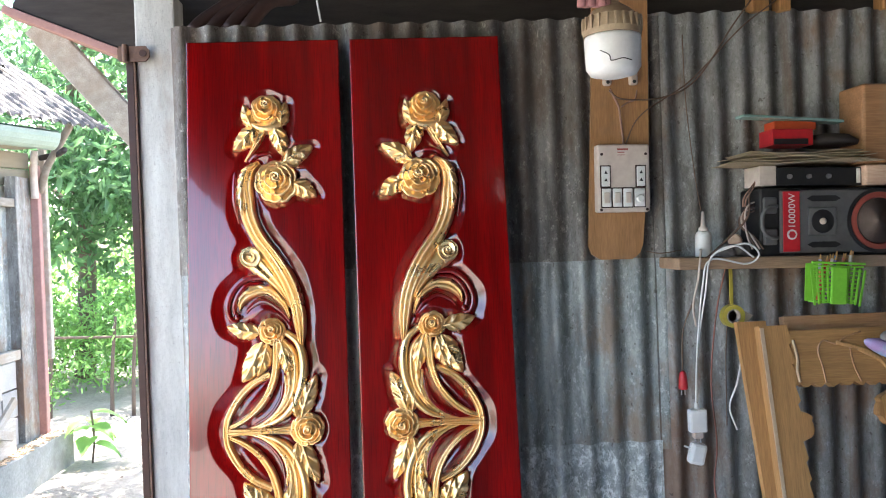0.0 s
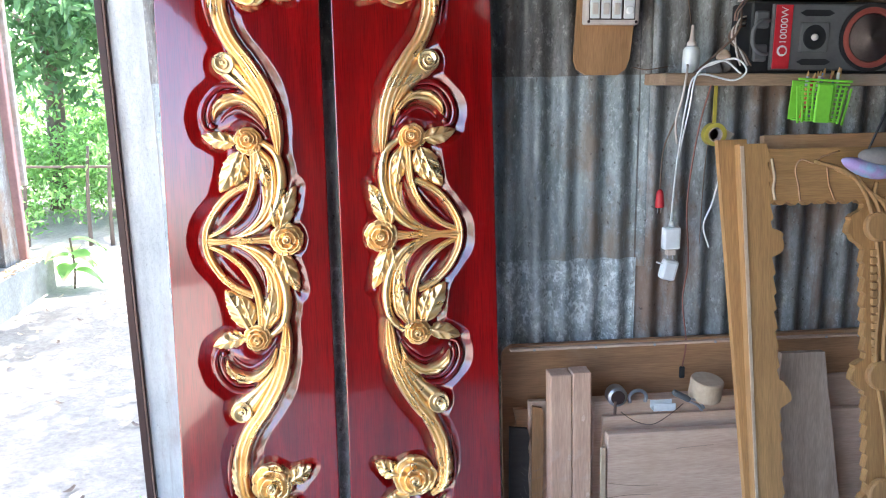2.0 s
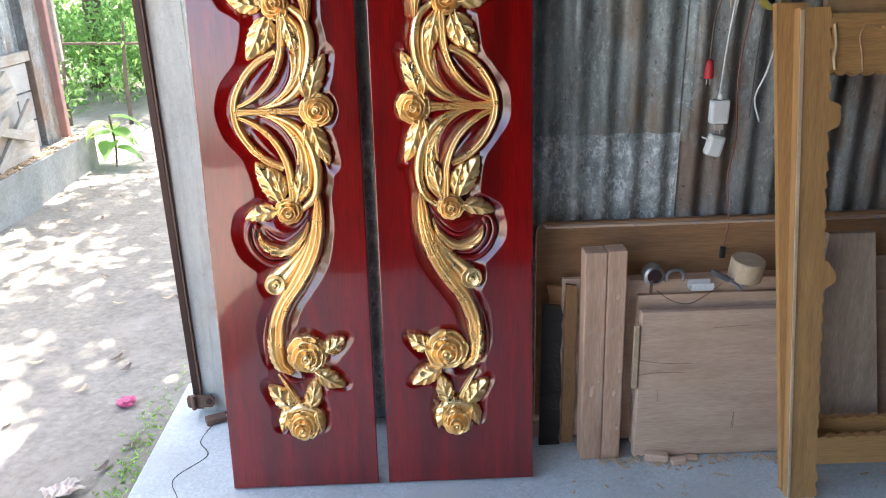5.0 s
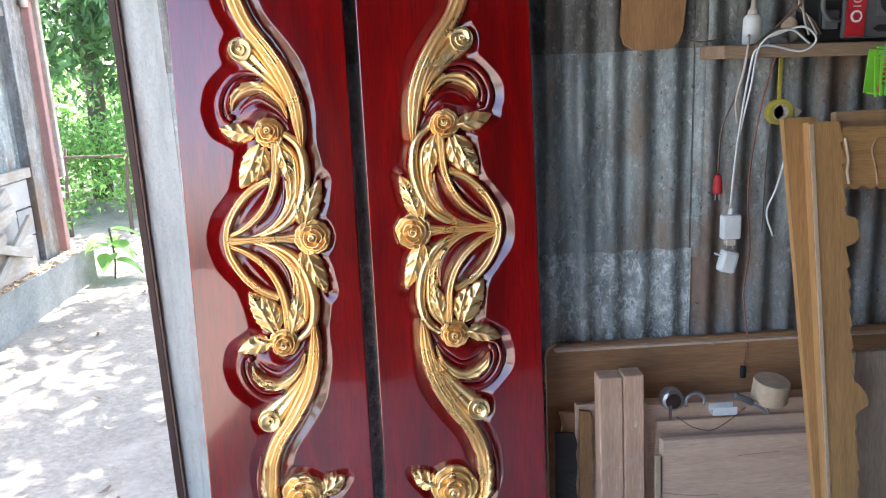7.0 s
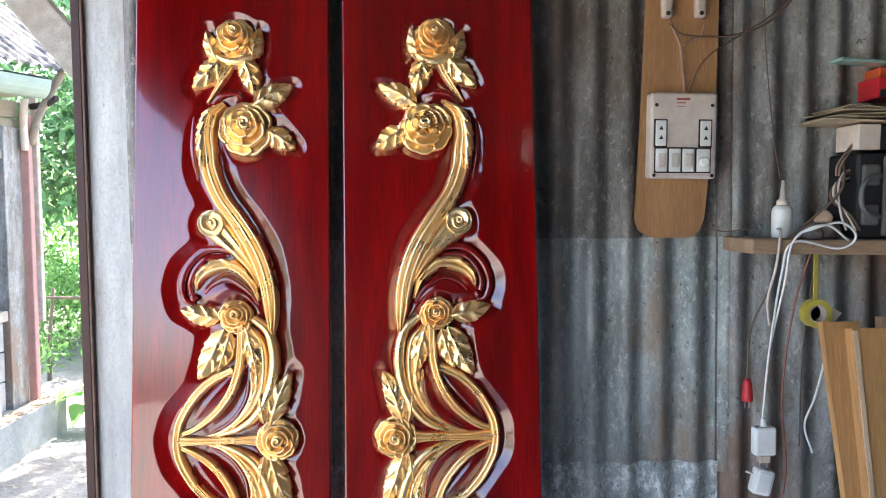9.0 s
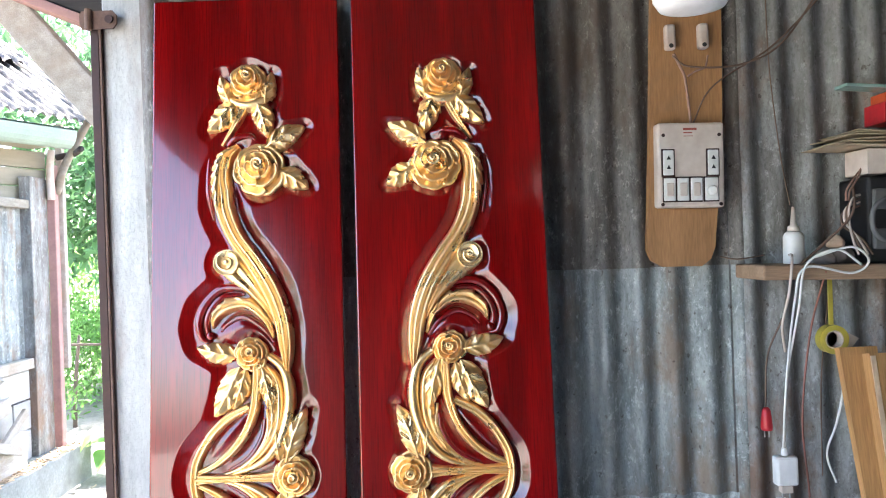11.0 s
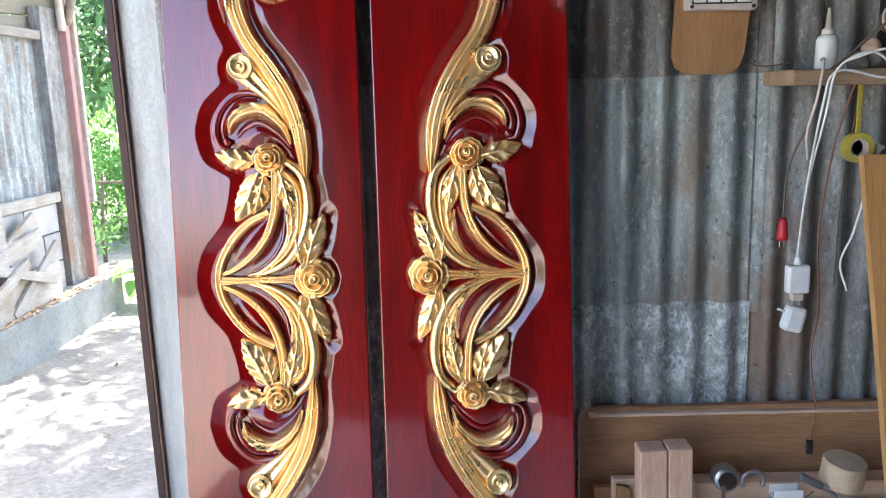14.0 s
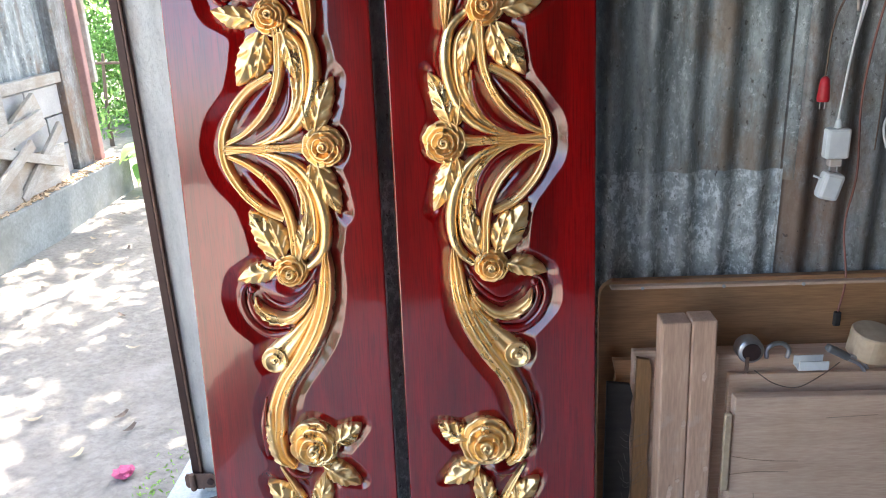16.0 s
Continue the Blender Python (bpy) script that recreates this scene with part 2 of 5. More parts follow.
M_GUTTER = mat("pale_green_paint", (0.25, 0.33, 0.275), (0.20, 0.265, 0.225), 6, 0.5, 0, 0.1)
M_CREAMW = mat("cream_boards", (0.30, 0.27, 0.20), (0.24, 0.215, 0.155), 5, 0.7, 0, 0.15, (1, 1, 6))
M_BLOCK = mat("cement_block", (0.42, 0.41, 0.38), (0.32, 0.31, 0.29), 6, 0.9, 0, 0.4, vary=0.1)
M_CHIP = mat("wood_shaving", (0.62, 0.46, 0.30), (0.50, 0.35, 0.22), 20, 0.8, 0, 0.1, vary=0.2)
M_PINK = plain("pink_paper", (0.60, 0.10, 0.22), 0.6)


def leaf_mat(name, a, b):
    m = mat(name, a, b, 1.3, 0.45, 0, 0.1, fine=14)
    n, l = m.node_tree.nodes, m.node_tree.links
    geo = n.new("ShaderNodeNewGeometry")
    hs = n.new("ShaderNodeHueSaturation")
    rv = n.new("ShaderNodeMapRange")
    rv.inputs[3].default_value, rv.inputs[4].default_value = 0.6, 1.5
    l.new(geo.outputs["Random Per Island"], rv.inputs[0])
    l.new(rv.outputs[0], hs.inputs["Value"])
    p = n["Principled BSDF"]
    src = p.inputs["Base Color"].links[0].from_socket
    l.new(src, hs.inputs["Color"])
    l.new(hs.outputs[0], p.inputs["Base Color"])
    tr = n.new("ShaderNodeBsdfTranslucent")
    l.new(hs.outputs[0], tr.inputs["Color"])
    ms = n.new("ShaderNodeMixShader")
    ms.inputs[0].default_value = 0.45
    l.new(p.outputs[0], ms.inputs[1])
    l.new(tr.outputs[0], ms.inputs[2])
    l.new(ms.outputs[0], n["Material Output"].inputs["Surface"])
    return m


M_LEAF = leaf_mat("mango_leaf", (0.125, 0.25, 0.10), (0.07, 0.165, 0.075))
M_LEAF2 = leaf_mat("young_leaf", (0.24, 0.44, 0.12), (0.14, 0.30, 0.08))
M_BARK = mat("bark", (0.16, 0.12, 0.09), (0.10, 0.075, 0.06), 14, 0.9, 0, 0.5, (1, 1, 0.3))
M_GRASS = leaf_mat("grass", (0.30, 0.50, 0.10), (0.18, 0.36, 0.07))


# ---- mesh helpers ----
def thing(name, m, label, category, group="", kind=""):
    ob = new(name)
    ob.empty_display_size = 0.05
    ob.matrix_basis = m
    return tagged(ob, label, category, group, kind)


def mesh_of(name, bm, material, smooth=False):
    me = bpy.data.meshes.new(name)
    bm.to_mesh(me)
    bm.free()
    me.materials.append(material)
    if smooth:
        me.shade_smooth()
    return me


def part(name, bm, material, parent, label="", smooth=False):
    ob = new(name, mesh_of(name, bm, material, smooth))
    ob.parent = parent
    return tagged(ob, label) if label else ob


def solo(name, bm, material, m, label, category, group="", kind="", smooth=False):
    ob = new(name, mesh_of(name, bm, material, smooth))
    ob.matrix_basis = m
    return tagged(ob, label, category, group, kind)


def box(x0, x1, y0, y1, z0, z1, bevel=0.003, bm=None, m=None, rag=0.0):
    own = bmesh.new()
    bmesh.ops.create_cube(own, size=1)
    for v in own.verts:
        v.co = ((x0 + x1) / 2 + v.co.x * (x1 - x0), (y0 + y1) / 2 + v.co.y * (y1 - y0), (z0 + z1) / 2 + v.co.z * (z1 - z0))
        if rag:
            v.co += Vector((random.uniform(-rag, rag), 0, random.uniform(-rag, rag)))
    if bevel:
        bmesh.ops.bevel(own, geom=own.edges[:], offset=bevel, segments=2, affect="EDGES", profile=0.5)
    if m is not None:
        own.transform(m)
    if bm is None:
        return own
    return merge(bm, own)


def merge(bm, own):
    me = bpy.data.meshes.new("tmp")
    own.to_mesh(me)
    own.free()
    bm.from_mesh(me)
    bpy.data.meshes.remove(me)
    return bm


def lathe(profile, segs=28, axis="z", bm=None, m=None, caps=True):
    """Turned shape: profile of (radius, height)."""
    own = bmesh.new()
    rings = []
    for r, h in profile:
        ring = []
        for k in range(segs):
            a = 2 * math.pi * k / segs
            c = (r * math.cos(a), r * math.sin(a), h)
            ring.append(own.verts.new(c if axis == "z" else (c[0], -c[2], c[1])))
        rings.append(ring)
    for a, b in zip(rings, rings[1:]):
        for k in range(segs):
            own.faces.new((a[k], a[(k + 1) % segs], b[(k + 1) % segs], b[k]))
    for ring in (rings[0], rings[-1]) if caps else ():
        own.faces.new(ring)
    bmesh.ops.recalc_face_normals(own, faces=own.faces[:])
    if m is not None:
        own.transform(m)
    return own if bm is None else merge(bm, own)


def spline(pts, n):
    """A smooth line through the points, n samples; works for any number of columns."""
    p = np.array(pts, float)
    p = np.vstack([2 * p[0] - p[1], p, 2 * p[-1] - p[-2]])
    out = []
    k = len(pts) - 1
    for s in np.linspace(0, k - 1e-9, n):
        i, t = int(s), s - int(s)
        a, b, c, d = p[i : i + 4]
        out.append(0.5 * (2 * b + (c - a) * t + (2 * a - 5 * b + 4 * c - d) * t * t + (3 * b - a - 3 * c + d) * t**3))
    return np.array(out)


def tube(pts, r, n=24, segs=8, bm=None, r_end=None):
    """A round line through 3D points."""
    own = bmesh.new() if bm is None else bm
    line = spline(pts, n) if n > len(pts) else np.array(pts, float)
    rings = []
    side = Vector((0.31, 0.87, 0.39))
    for i, q in enumerate(line):
        t = Vector(line[min(i + 1, len(line) - 1)] - line[max(i - 1, 0)]).normalized()
        a = t.cross(side).normalized()
        b = t.cross(a).normalized()
        rad = r if r_end is None else r + (r_end - r) * i / (len(line) - 1)
        rings.append([own.verts.new(Vector(q) + rad * (math.cos(2 * math.pi * k / segs) * a + math.sin(2 * math.pi * k / segs) * b)) for k in range(segs)])
    for a, b in zip(rings, rings[1:]):
        for k in range(segs):
            own.faces.new((a[k], a[(k + 1) % segs], b[(k + 1) % segs], b[k]))
    own.faces.new(rings[0][::-1])
    own.faces.new(rings[-1])
    return own


def outline(points, y0, y1, bevel=0.0):
    """A flat board cut to an outline of (x, z), from y0 (front) to y1."""
    bm = bmesh.new()
    front = [bm.verts.new((x, y0, z)) for x, z in points]
    back = [bm.verts.new((x, y1, z)) for x, z in points]
    f = bm.faces.new(front)
    bm.faces.new(back[::-1])
    n = len(points)
    for k in range(n):
        bm.faces.new((front[k], back[k], back[(k + 1) % n], front[(k + 1) % n]))
    bmesh.ops.recalc_face_normals(bm, faces=bm.faces[:])
    bmesh.ops.triangulate(bm, faces=[f for f in bm.faces if len(f.verts) > 4])
    return bm


# ---- the shed: floor, walls, roof ----
WALL = 0.31
floor = solo("floor", box(-0.3, 3.3, -4.2, 0.62, -0.1, 0, 0.006), M_CONC, pose(0, 0, 0), "grey-blue smooth concrete floor slab, dusty and cracked", "floor", kind="structure")
crack = bmesh.new()
tube([(-0.14, 0.36, 0.0005), (-0.16, 0.25, 0.0005), (-0.12, 0.17, 0.0005), (-0.19, 0.06, 0.0005), (-0.15, -0.05, 0.0005), (-0.2, -0.18, 0.0005)], 0.0013, 40, 5, crack)
part("crack", crack, M_NEAR_BLACK, floor, "dark hairline crack")

ground_bm = bmesh.new()
bmesh.ops.create_grid(ground_bm, x_segments=160, y_segments=160, size=1)
for v in ground_bm.verts:
    x, y = math.copysign(abs(v.co.x) ** 2.6, v.co.x) * 120 - 1, math.copysign(abs(v.co.y) ** 2.6, v.co.y) * 120 + 2
    v.co = (x, y, -0.085 + 0.02 * noise.noise((x * 1.7, y * 1.7, 0)) + 0.008 * noise.noise((x * 7, y * 7, 3)))
ground = solo("ground", ground_bm, M_SOIL, pose(0, 0, 0), "pale trodden dry soil path dappled with sunlight", "ground", kind="structure", smooth=True)


def corrugated(x0, x1, z0, z1, y, pitch, phase, amp=0.0125, wob=0.004):
    bm = bmesh.new()
    n, rows = int((x1 - x0) / pitch * 10), 14
    grid = []
    for j in range(rows + 1):
        row = []
        for i in range(n + 1):
            x = x0 + (x1 - x0) * i / n
            z = z0 + (z1 - z0) * j / rows
            d = y - amp * math.cos(2 * math.pi * (x - phase) / pitch) + wob * noise.noise((x * 3, z * 2, y * 9))
            if j in (0, rows):
                z += 0.004 * noise.noise((x * 9, z, 1))
            row.append(bm.verts.new((x, d, z)))
        grid.append(row)
    for j in range(rows):
        for i in range(n):
            bm.faces.new((grid[j][i], grid[j][i + 1], grid[j + 1][i + 1], grid[j + 1][i]))
    for f in list(bm.faces):
        f.normal_update()
    back = bmesh.ops.duplicate(bm, geom=bm.faces[:])["geom"]
    bmesh.ops.translate(bm, vec=(0, 0.0015, 0), verts=[g for g in back if isinstance(g, bmesh.types.BMVert)])
    bmesh.ops.reverse_faces(bm, faces=[g for g in back if isinstance(g, bmesh.types.BMFace)])
    return bm


wall_back = thing("wall_back", pose(0, 0, 0), "wall of weathered corrugated iron sheets with stains", "wall", kind="structure")
part("corrugated_sheet", corrugated(-0.06, 1.335, 1.455, 2.15, WALL + 0.001, 0.0795, 1.083), M_ZINC_SOOT_SHADE, wall_back, "top sheet, brown with soot and dust, darkened for the panel's shadow", True)
part("corrugated_sheet", corrugated(-0.06, 1.335, 0.9, 1.47, WALL + 0.004, 0.0795, 1.083), M_ZINC, wall_back, "middle sheet, grey with brown stains", True)
part("corrugated_sheet", corrugated(-0.06, 1.30, 0.02, 0.925, WALL - 0.001, 0.0795, 1.083), M_ZINC_NEW, wall_back, "lower sheet with bright zinc spangle", True)
part("corrugated_sheet", corrugated(1.295, 3.2, 0.02, 2.16, WALL - 0.006, 0.0755, 1.34), M_ZINC_RUST, wall_back, "rust-stained sheet", True)

# Hidden board, added to stop sunlight leaking through the thin sheets.
part("backing_board", box(-0.05, 3.22, 0.345, 0.37, 0.0, 2.13, 0.002), M_NEAR_BLACK, wall_back, "added unseen board that stops sun leaking through the sheets")

wall_right = thing("wall_right", pose(0, 0, 0), "closed side wall of dark corrugated iron", "wall", kind="structure")
side = corrugated(-4.2, 0.3, 0, 2.9, 0, 0.0755, 0)
part("corrugated_sheet", side, M_ZINC_RUST, wall_right, "", True).matrix_basis = pose(3.22, 0, 0, 0, 0, 90)
wall_front = thing("wall_front", pose(0, 0, 0), "closed front wall of dark boards", "wall", kind="structure")
part("board", box(-0.75, 3.25, -4.25, -4.2, 0, 3.2), M_NEAR_BLACK, wall_front)
# The gap above the sheets is only shade; this board paints it black.
wall_gap = thing("wall_upper", pose(0, 0, 0), "near-black boarding standing in for the shaded gap under the roof", "wall", kind="structure")
part("board", box(-0.12, 3.25, 0.62, 0.65, 1.7, 3.0), M_NEAR_BLACK, wall_gap)
# Out of view; its height is set to cut skylight on the panel tops.
wall_lintel = thing("wall_lintel", pose(0, 0, 0), "added unseen dark boarding that limits daylight over the open side", "wall", kind="structure")
part("board", box(-0.36, -0.33, -4.2, -0.12, 2.18, 2.75), M_NEAR_BLACK, wall_lintel)
# The overhang behind the wall is added, unseen, to shade the slab.
ceiling = bmesh.new()
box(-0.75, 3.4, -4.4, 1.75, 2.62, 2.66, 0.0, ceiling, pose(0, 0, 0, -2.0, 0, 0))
solo("ceiling", ceiling, M_NEAR_BLACK, pose(0, 0, 0), "near-black underside of the shed roof, with an added overhang shading the slab", "ceiling", kind="structure")

# door post with steel edge
jamb = thing("door_post", pose(-0.2, 0.42, 0), "whitewashed square door post with a dark steel edge", "post", kind="structure")
part("post_body", box(0.008, 0.125, 0, 0.1, 0, 2.28, 0.006), M_JAMB, jamb, smooth=False)
part("cover_strip", box(0.128, 0.205, -0.012, 0.05, 0, 2.15, 0.008), M_ZINC, jamb, "grey zinc cover strip")
part("steel_edge", box(-0.016, 0.005, -0.012, 0.06, 0.02, 2.12, 0.002), M_STEEL, jamb, "dark steel angle")
part("steel_lip", box(0.006, 0.0115, -0.014, -0.001, 0.02, 2.12, 0.001), M_RUST, jamb, "thin brown lip")


def hasp(z, name, label):
    h = thing(name, pose(-0.2, 0.40, z), label, "hinge", kind="")
    bm = outline([(-0.035, -0.014), (-0.03, -0.022), (0.045, -0.022), (0.055, -0.010), (0.055, 0.010), (0.045, 0.022), (-0.03, 0.022), (-0.035, 0.014)], -0.004, 0.002)
    part("plate", bm, M_RUST, h)
    part("knuckle", lathe([(0.007, -0.026), (0.0085, -0.023), (0.0085, 0.023), (0.007, 0.026)], 14, "z", None, pose(-0.012, -0.008, 0)), M_RUST, h, smooth=False)
    part("ring", lathe([(0.010, 0), (0.010, 0.004), (0.004, 0.004)], 14, "y", None, pose(0.038, -0.005, 0)), M_STEEL, h)
    return h


hasp(2.10, "hinge", "rusty strap hinge high on the whitewashed post")
hasp(0.055, "hinge", "rusty strap hinge at the foot of the post")
pad = thing("padlock", pose(-0.14, 0.36, 0), "rusty padlock lying on the concrete by the post", "padlock")
part("body", box(-0.03, 0.035, -0.02, 0.02, 0, 0.02, 0.004, None, pose(0, 0, 0, 0, 0, 25)), M_RUST, pad)
part("shackle", tube([(0.02, 0.02, 0.014), (0.05, 0.05, 0.02), (0.06, 0.03, 0.045), (0.04, 0.01, 0.02)], 0.005, 18, 7), M_STEEL, pad, smooth=True)

# roof beam, brace over the opening
beam = thing("roof_beam", pose(-0.22, 0.47, 2.12), "weathered beam with pink underside over the opening", "beam", kind="structure")
m = pose(0, 0, 0, 0, 22.5, 0)
part("beam_body", box(-0.36, 0.02, -0.02, 0.05, 0.0, 0.2, 0.004, None, m), M_NEAR_BLACK, beam)
part("underside_board", box(-0.38, 0.02, -0.03, 0.06, -0.025, -0.002, 0.003, None, m), M_PINKWOOD, beam, "faded red-oxide board")
brace = thing("brace", pose(-0.49, 0.5, 2.2), "pale grey diagonal wooden brace under the roof beam", "brace", kind="structure")
part("strut", box(-0.042, 0.042, 0, 0.05, -0.54, 0.03, 0.004, None, pose(0, 0, 0, 0, -40, 0)), M_SCRAP, brace)

# bits on top of the wall
for x, w, z in ((1.60, 0.05, 2.19), (1.68, 0.035, 2.21), (1.99, 0.09, 2.2)):
    solo("rafter_block", box(x, x + w, 0.29, 0.34, 2.155, z + 0.05, 0.004), M_TEAK, pose(0, 0, 0), "small wooden packing block on top of the sheets", "wood block", "packing blocks")
pipe = bmesh.new()
for k in range(4):
    tube([(-0.02 + 0.05 * k, 0.4, 2.16), (0.02 + 0.06 * k, 0.41, 2.2 + 0.015 * k), (0.12 + 0.05 * k, 0.42, 2.26), (0.25, 0.42, 2.28)], 0.022, 14, 8, pipe)
solo("plastic_sheet", pipe, M_STEEL, pose(0, 0, 0), "dark crumpled plastic sheeting stuffed above the wall", "plastic sheet", smooth=True)
solo("cable", tube([(0.34, 0.29, 2.32), (0.352, 0.285, 2.22), (0.362, 0.285, 2.15)], 0.003, 12, 6), M_WHITE, pose(0, 0, 0), "short pale wire hanging from the roof", "cable", smooth=True)


# ---- the two carved door leaves ----
LEAF_W, LEAF_H, MID, LEAN_BACK = 0.411, 2.1, 1.054, -6.76
DEEP = -0.0090  # floor of the carved hollow, below the face

# Ornament of one half, as (across, from the middle, half width); the other half is its mirror image.
STEM = [(0.192, 0.706, 0.007), (0.164, 0.682, 0.015), (0.154, 0.640, 0.019), (0.157, 0.605, 0.0215), (0.162, 0.562, 0.022), (0.185, 0.505, 0.021), (0.228, 0.444, 0.022), (0.262, 0.384, 0.022), (0.282, 0.325, 0.020), (0.290, 0.266, 0.016), (0.293, 0.213, 0.005)]
FLARE = [(0.266, 0.318, 0.004), (0.245, 0.360, 0.010), (0.216, 0.398, 0.018), (0.188, 0.428, 0.026), (0.172, 0.446, 0.028)]
HOOK = [(0.264, 0.288, 0.004), (0.247, 0.330, 0.009), (0.208, 0.363, 0.014), (0.168, 0.361, 0.017), (0.142, 0.340, 0.012), (0.132, 0.312, 0.002)]
ACANTHUS = [(0.180, 0.704, 0.005), (0.154, 0.680, 0.012), (0.144, 0.640, 0.0135), (0.144, 0.595, 0.011), (0.153, 0.545, 0.003)]
RING = [(0.210, 0.146, 0.009), (0.164, 0.122, 0.0105), (0.128, 0.086, 0.0108), (0.103, 0.042, 0.0108), (0.096, 0.012, 0.0108), (0.096, -0.004, 0.0108)]
INNER = [(0.226, 0.238, 0.009), (0.226, 0.195, 0.0105), (0.222, 0.148, 0.0108), (0.206, 0.100, 0.0104), (0.178, 0.060, 0.0098), (0.140, 0.029, 0.0085), (0.102, 0.012, 0.006)]
SWEEP = [(0.252, 0.252, 0.008), (0.285, 0.220, 0.011), (0.296, 0.163, 0.0125), (0.287, 0.104, 0.012), (0.262, 0.054, 0.0105), (0.227, 0.025, 0.008), (0.172, 0.007, 0.003)]
FROND = [(0.244, 0.232, 0.006), (0.264, 0.195, 0.015), (0.267, 0.142, 0.018), (0.262, 0.098, 0.014), (0.240, 0.056, 0.009), (0.205, 0.024, 0.004)]
LIP = [(0.246, 0.140, 0.003), (0.249, 0.094, 0.006), (0.229, 0.051, 0.0062), (0.192, 0.020, 0.005), (0.150, 0.006, 0.003)]
BAR = [(0.098, 0.0, 0.014), (0.125, 0.0, 0.0105), (0.187, 0.0, 0.0088), (0.235, 0.0, 0.0105), (0.270, 0.0, 0.016)]
CUP = [(0.170, 0.814, 0.006), (0.190, 0.803, 0.011), (0.213, 0.799, 0.013), (0.236, 0.803, 0.011), (0.256, 0.814, 0.006)]
STALK = [(0.204, 0.800, 0.010), (0.186, 0.762, 0.008), (0.152, 0.712, 0.003)]
RED_HOOKS = [
    [(0.250, 0.352, 0.004), (0.212, 0.391, 0.008), (0.157, 0.398, 0.010), (0.118, 0.368, 0.010), (0.102, 0.326, 0.009), (0.110, 0.292, 0.007), (0.130, 0.284, 0.004)],
    [(0.200, 0.384, 0.004), (0.156, 0.380, 0.007), (0.130, 0.355, 0.008), (0.119, 0.325, 0.007), (0.122, 0.303, 0.006)],
    [(0.262, 0.280, 0.004), (0.238, 0.312, 0.007), (0.200, 0.335, 0.008), (0.165, 0.322, 0.005), (0.150, 0.305, 0.003)],
    [(0.162, 0.708, 0.005), (0.184, 0.728, 0.008), (0.214, 0.732, 0.007), (0.226, 0.722, 0.004)],
    [(0.126, 0.700, 0.003), (0.124, 0.650, 0.007), (0.124, 0.600, 0.007), (0.134, 0.545, 0.003)],
    [(0.243, 0.122, 0.006), (0.236, 0.080, 0.007), (0.208, 0.040, 0.006), (0.165, 0.015, 0.003)],
]
ROSES = [(0.213, 0.848, 0.043, 0.36), (0.236, 0.652, 0.058, 0.22), (0.217, 0.256, 0.037, 0.12)]  # across, from the middle, radius, how far the bud is thrown outwards
LEAVES = [  # base, tip, half width
    (0.250, 0.700, 0.335, 0.748, 0.023), (0.276, 0.650, 0.341, 0.610, 0.023),
    (0.230, 0.812, 0.255, 0.724, 0.022), (0.188, 0.810, 0.122, 0.741, 0.023),
    (0.188, 0.252, 0.100, 0.274, 0.021), (0.194, 0.230, 0.138, 0.126, 0.026),
    (0.206, 0.226, 0.178, 0.140, 0.018), (0.236, 0.236, 0.262, 0.126, 0.019), (0.288, 0.030, 0.331, 0.140, 0.021),
    (0.278, 0.030, 0.268, 0.096, 0.012), (0.250, 0.800, 0.266, 0.872, 0.016),
    (0.176, 0.800, 0.152, 0.868, 0.016),
]


def half_points():
    """Samples of the half ornament with their radii, for the outline of the hollow."""
    out = []
    for line in (STEM, FLARE, HOOK, RING, INNER, SWEEP, BAR, STALK, *RED_HOOKS[:2]):
        out += [tuple(q) for q in spline(line, 90 if len(line) > 8 else 48)]
    out += [r[:3] for r in ROSES] + [(0.303, 0.0, 0.040), (0.166, 0.452, 0.026)]
    for u0, w0, u1, w1, h in LEAVES:
        out += [(u0 + (u1 - u0) * k, w0 + (w1 - w0) * k, h * (1 - k) + 0.002) for k in np.linspace(0.1, 1.0, 9)]
    return np.array(out)


def hollow(u, w, pts, seed):
    """How far below the face the hollow lies at (u, w): a hand-cut slope with a crisp rim, down to a flat floor."""
    soft, total = 0.0045, np.zeros(u.shape)
    for a, b, r in pts:
        total += np.exp(np.clip((r - np.hypot(u - a, w - b)) / soft, -60, 12))
    d = -soft * np.log(total + 1e-12) + 0.012
    wav = 0.0035 * np.sin(w * 23 + u * 14) + 0.0010 * np.sin(w * 61 + u * 45 + seed) + 0.0003 * np.sin(w * 143 - u * 100 + 2 * seed)
    side = np.clip((u - 0.18) / 0.1, 0, 1)
    ease = side * side * (3 - 2 * side)
    reach = (0.0345 if seed == 0 else 0.0275) - (0.004 if seed == 0 else 0.0) * ease + wav
    t = np.clip((reach - d) / (0.025 if seed == 0 else 0.020), 0, 1)
    tool = 0.00010 * t * (np.sin(u * 170 + 3 * np.sin(w * 60)) + np.sin(w * 190 + 2 * np.sin(u * 80)))
    return DEEP * (0.92 * t + 0.08 * t * t * (3 - 2 * t)) + tool


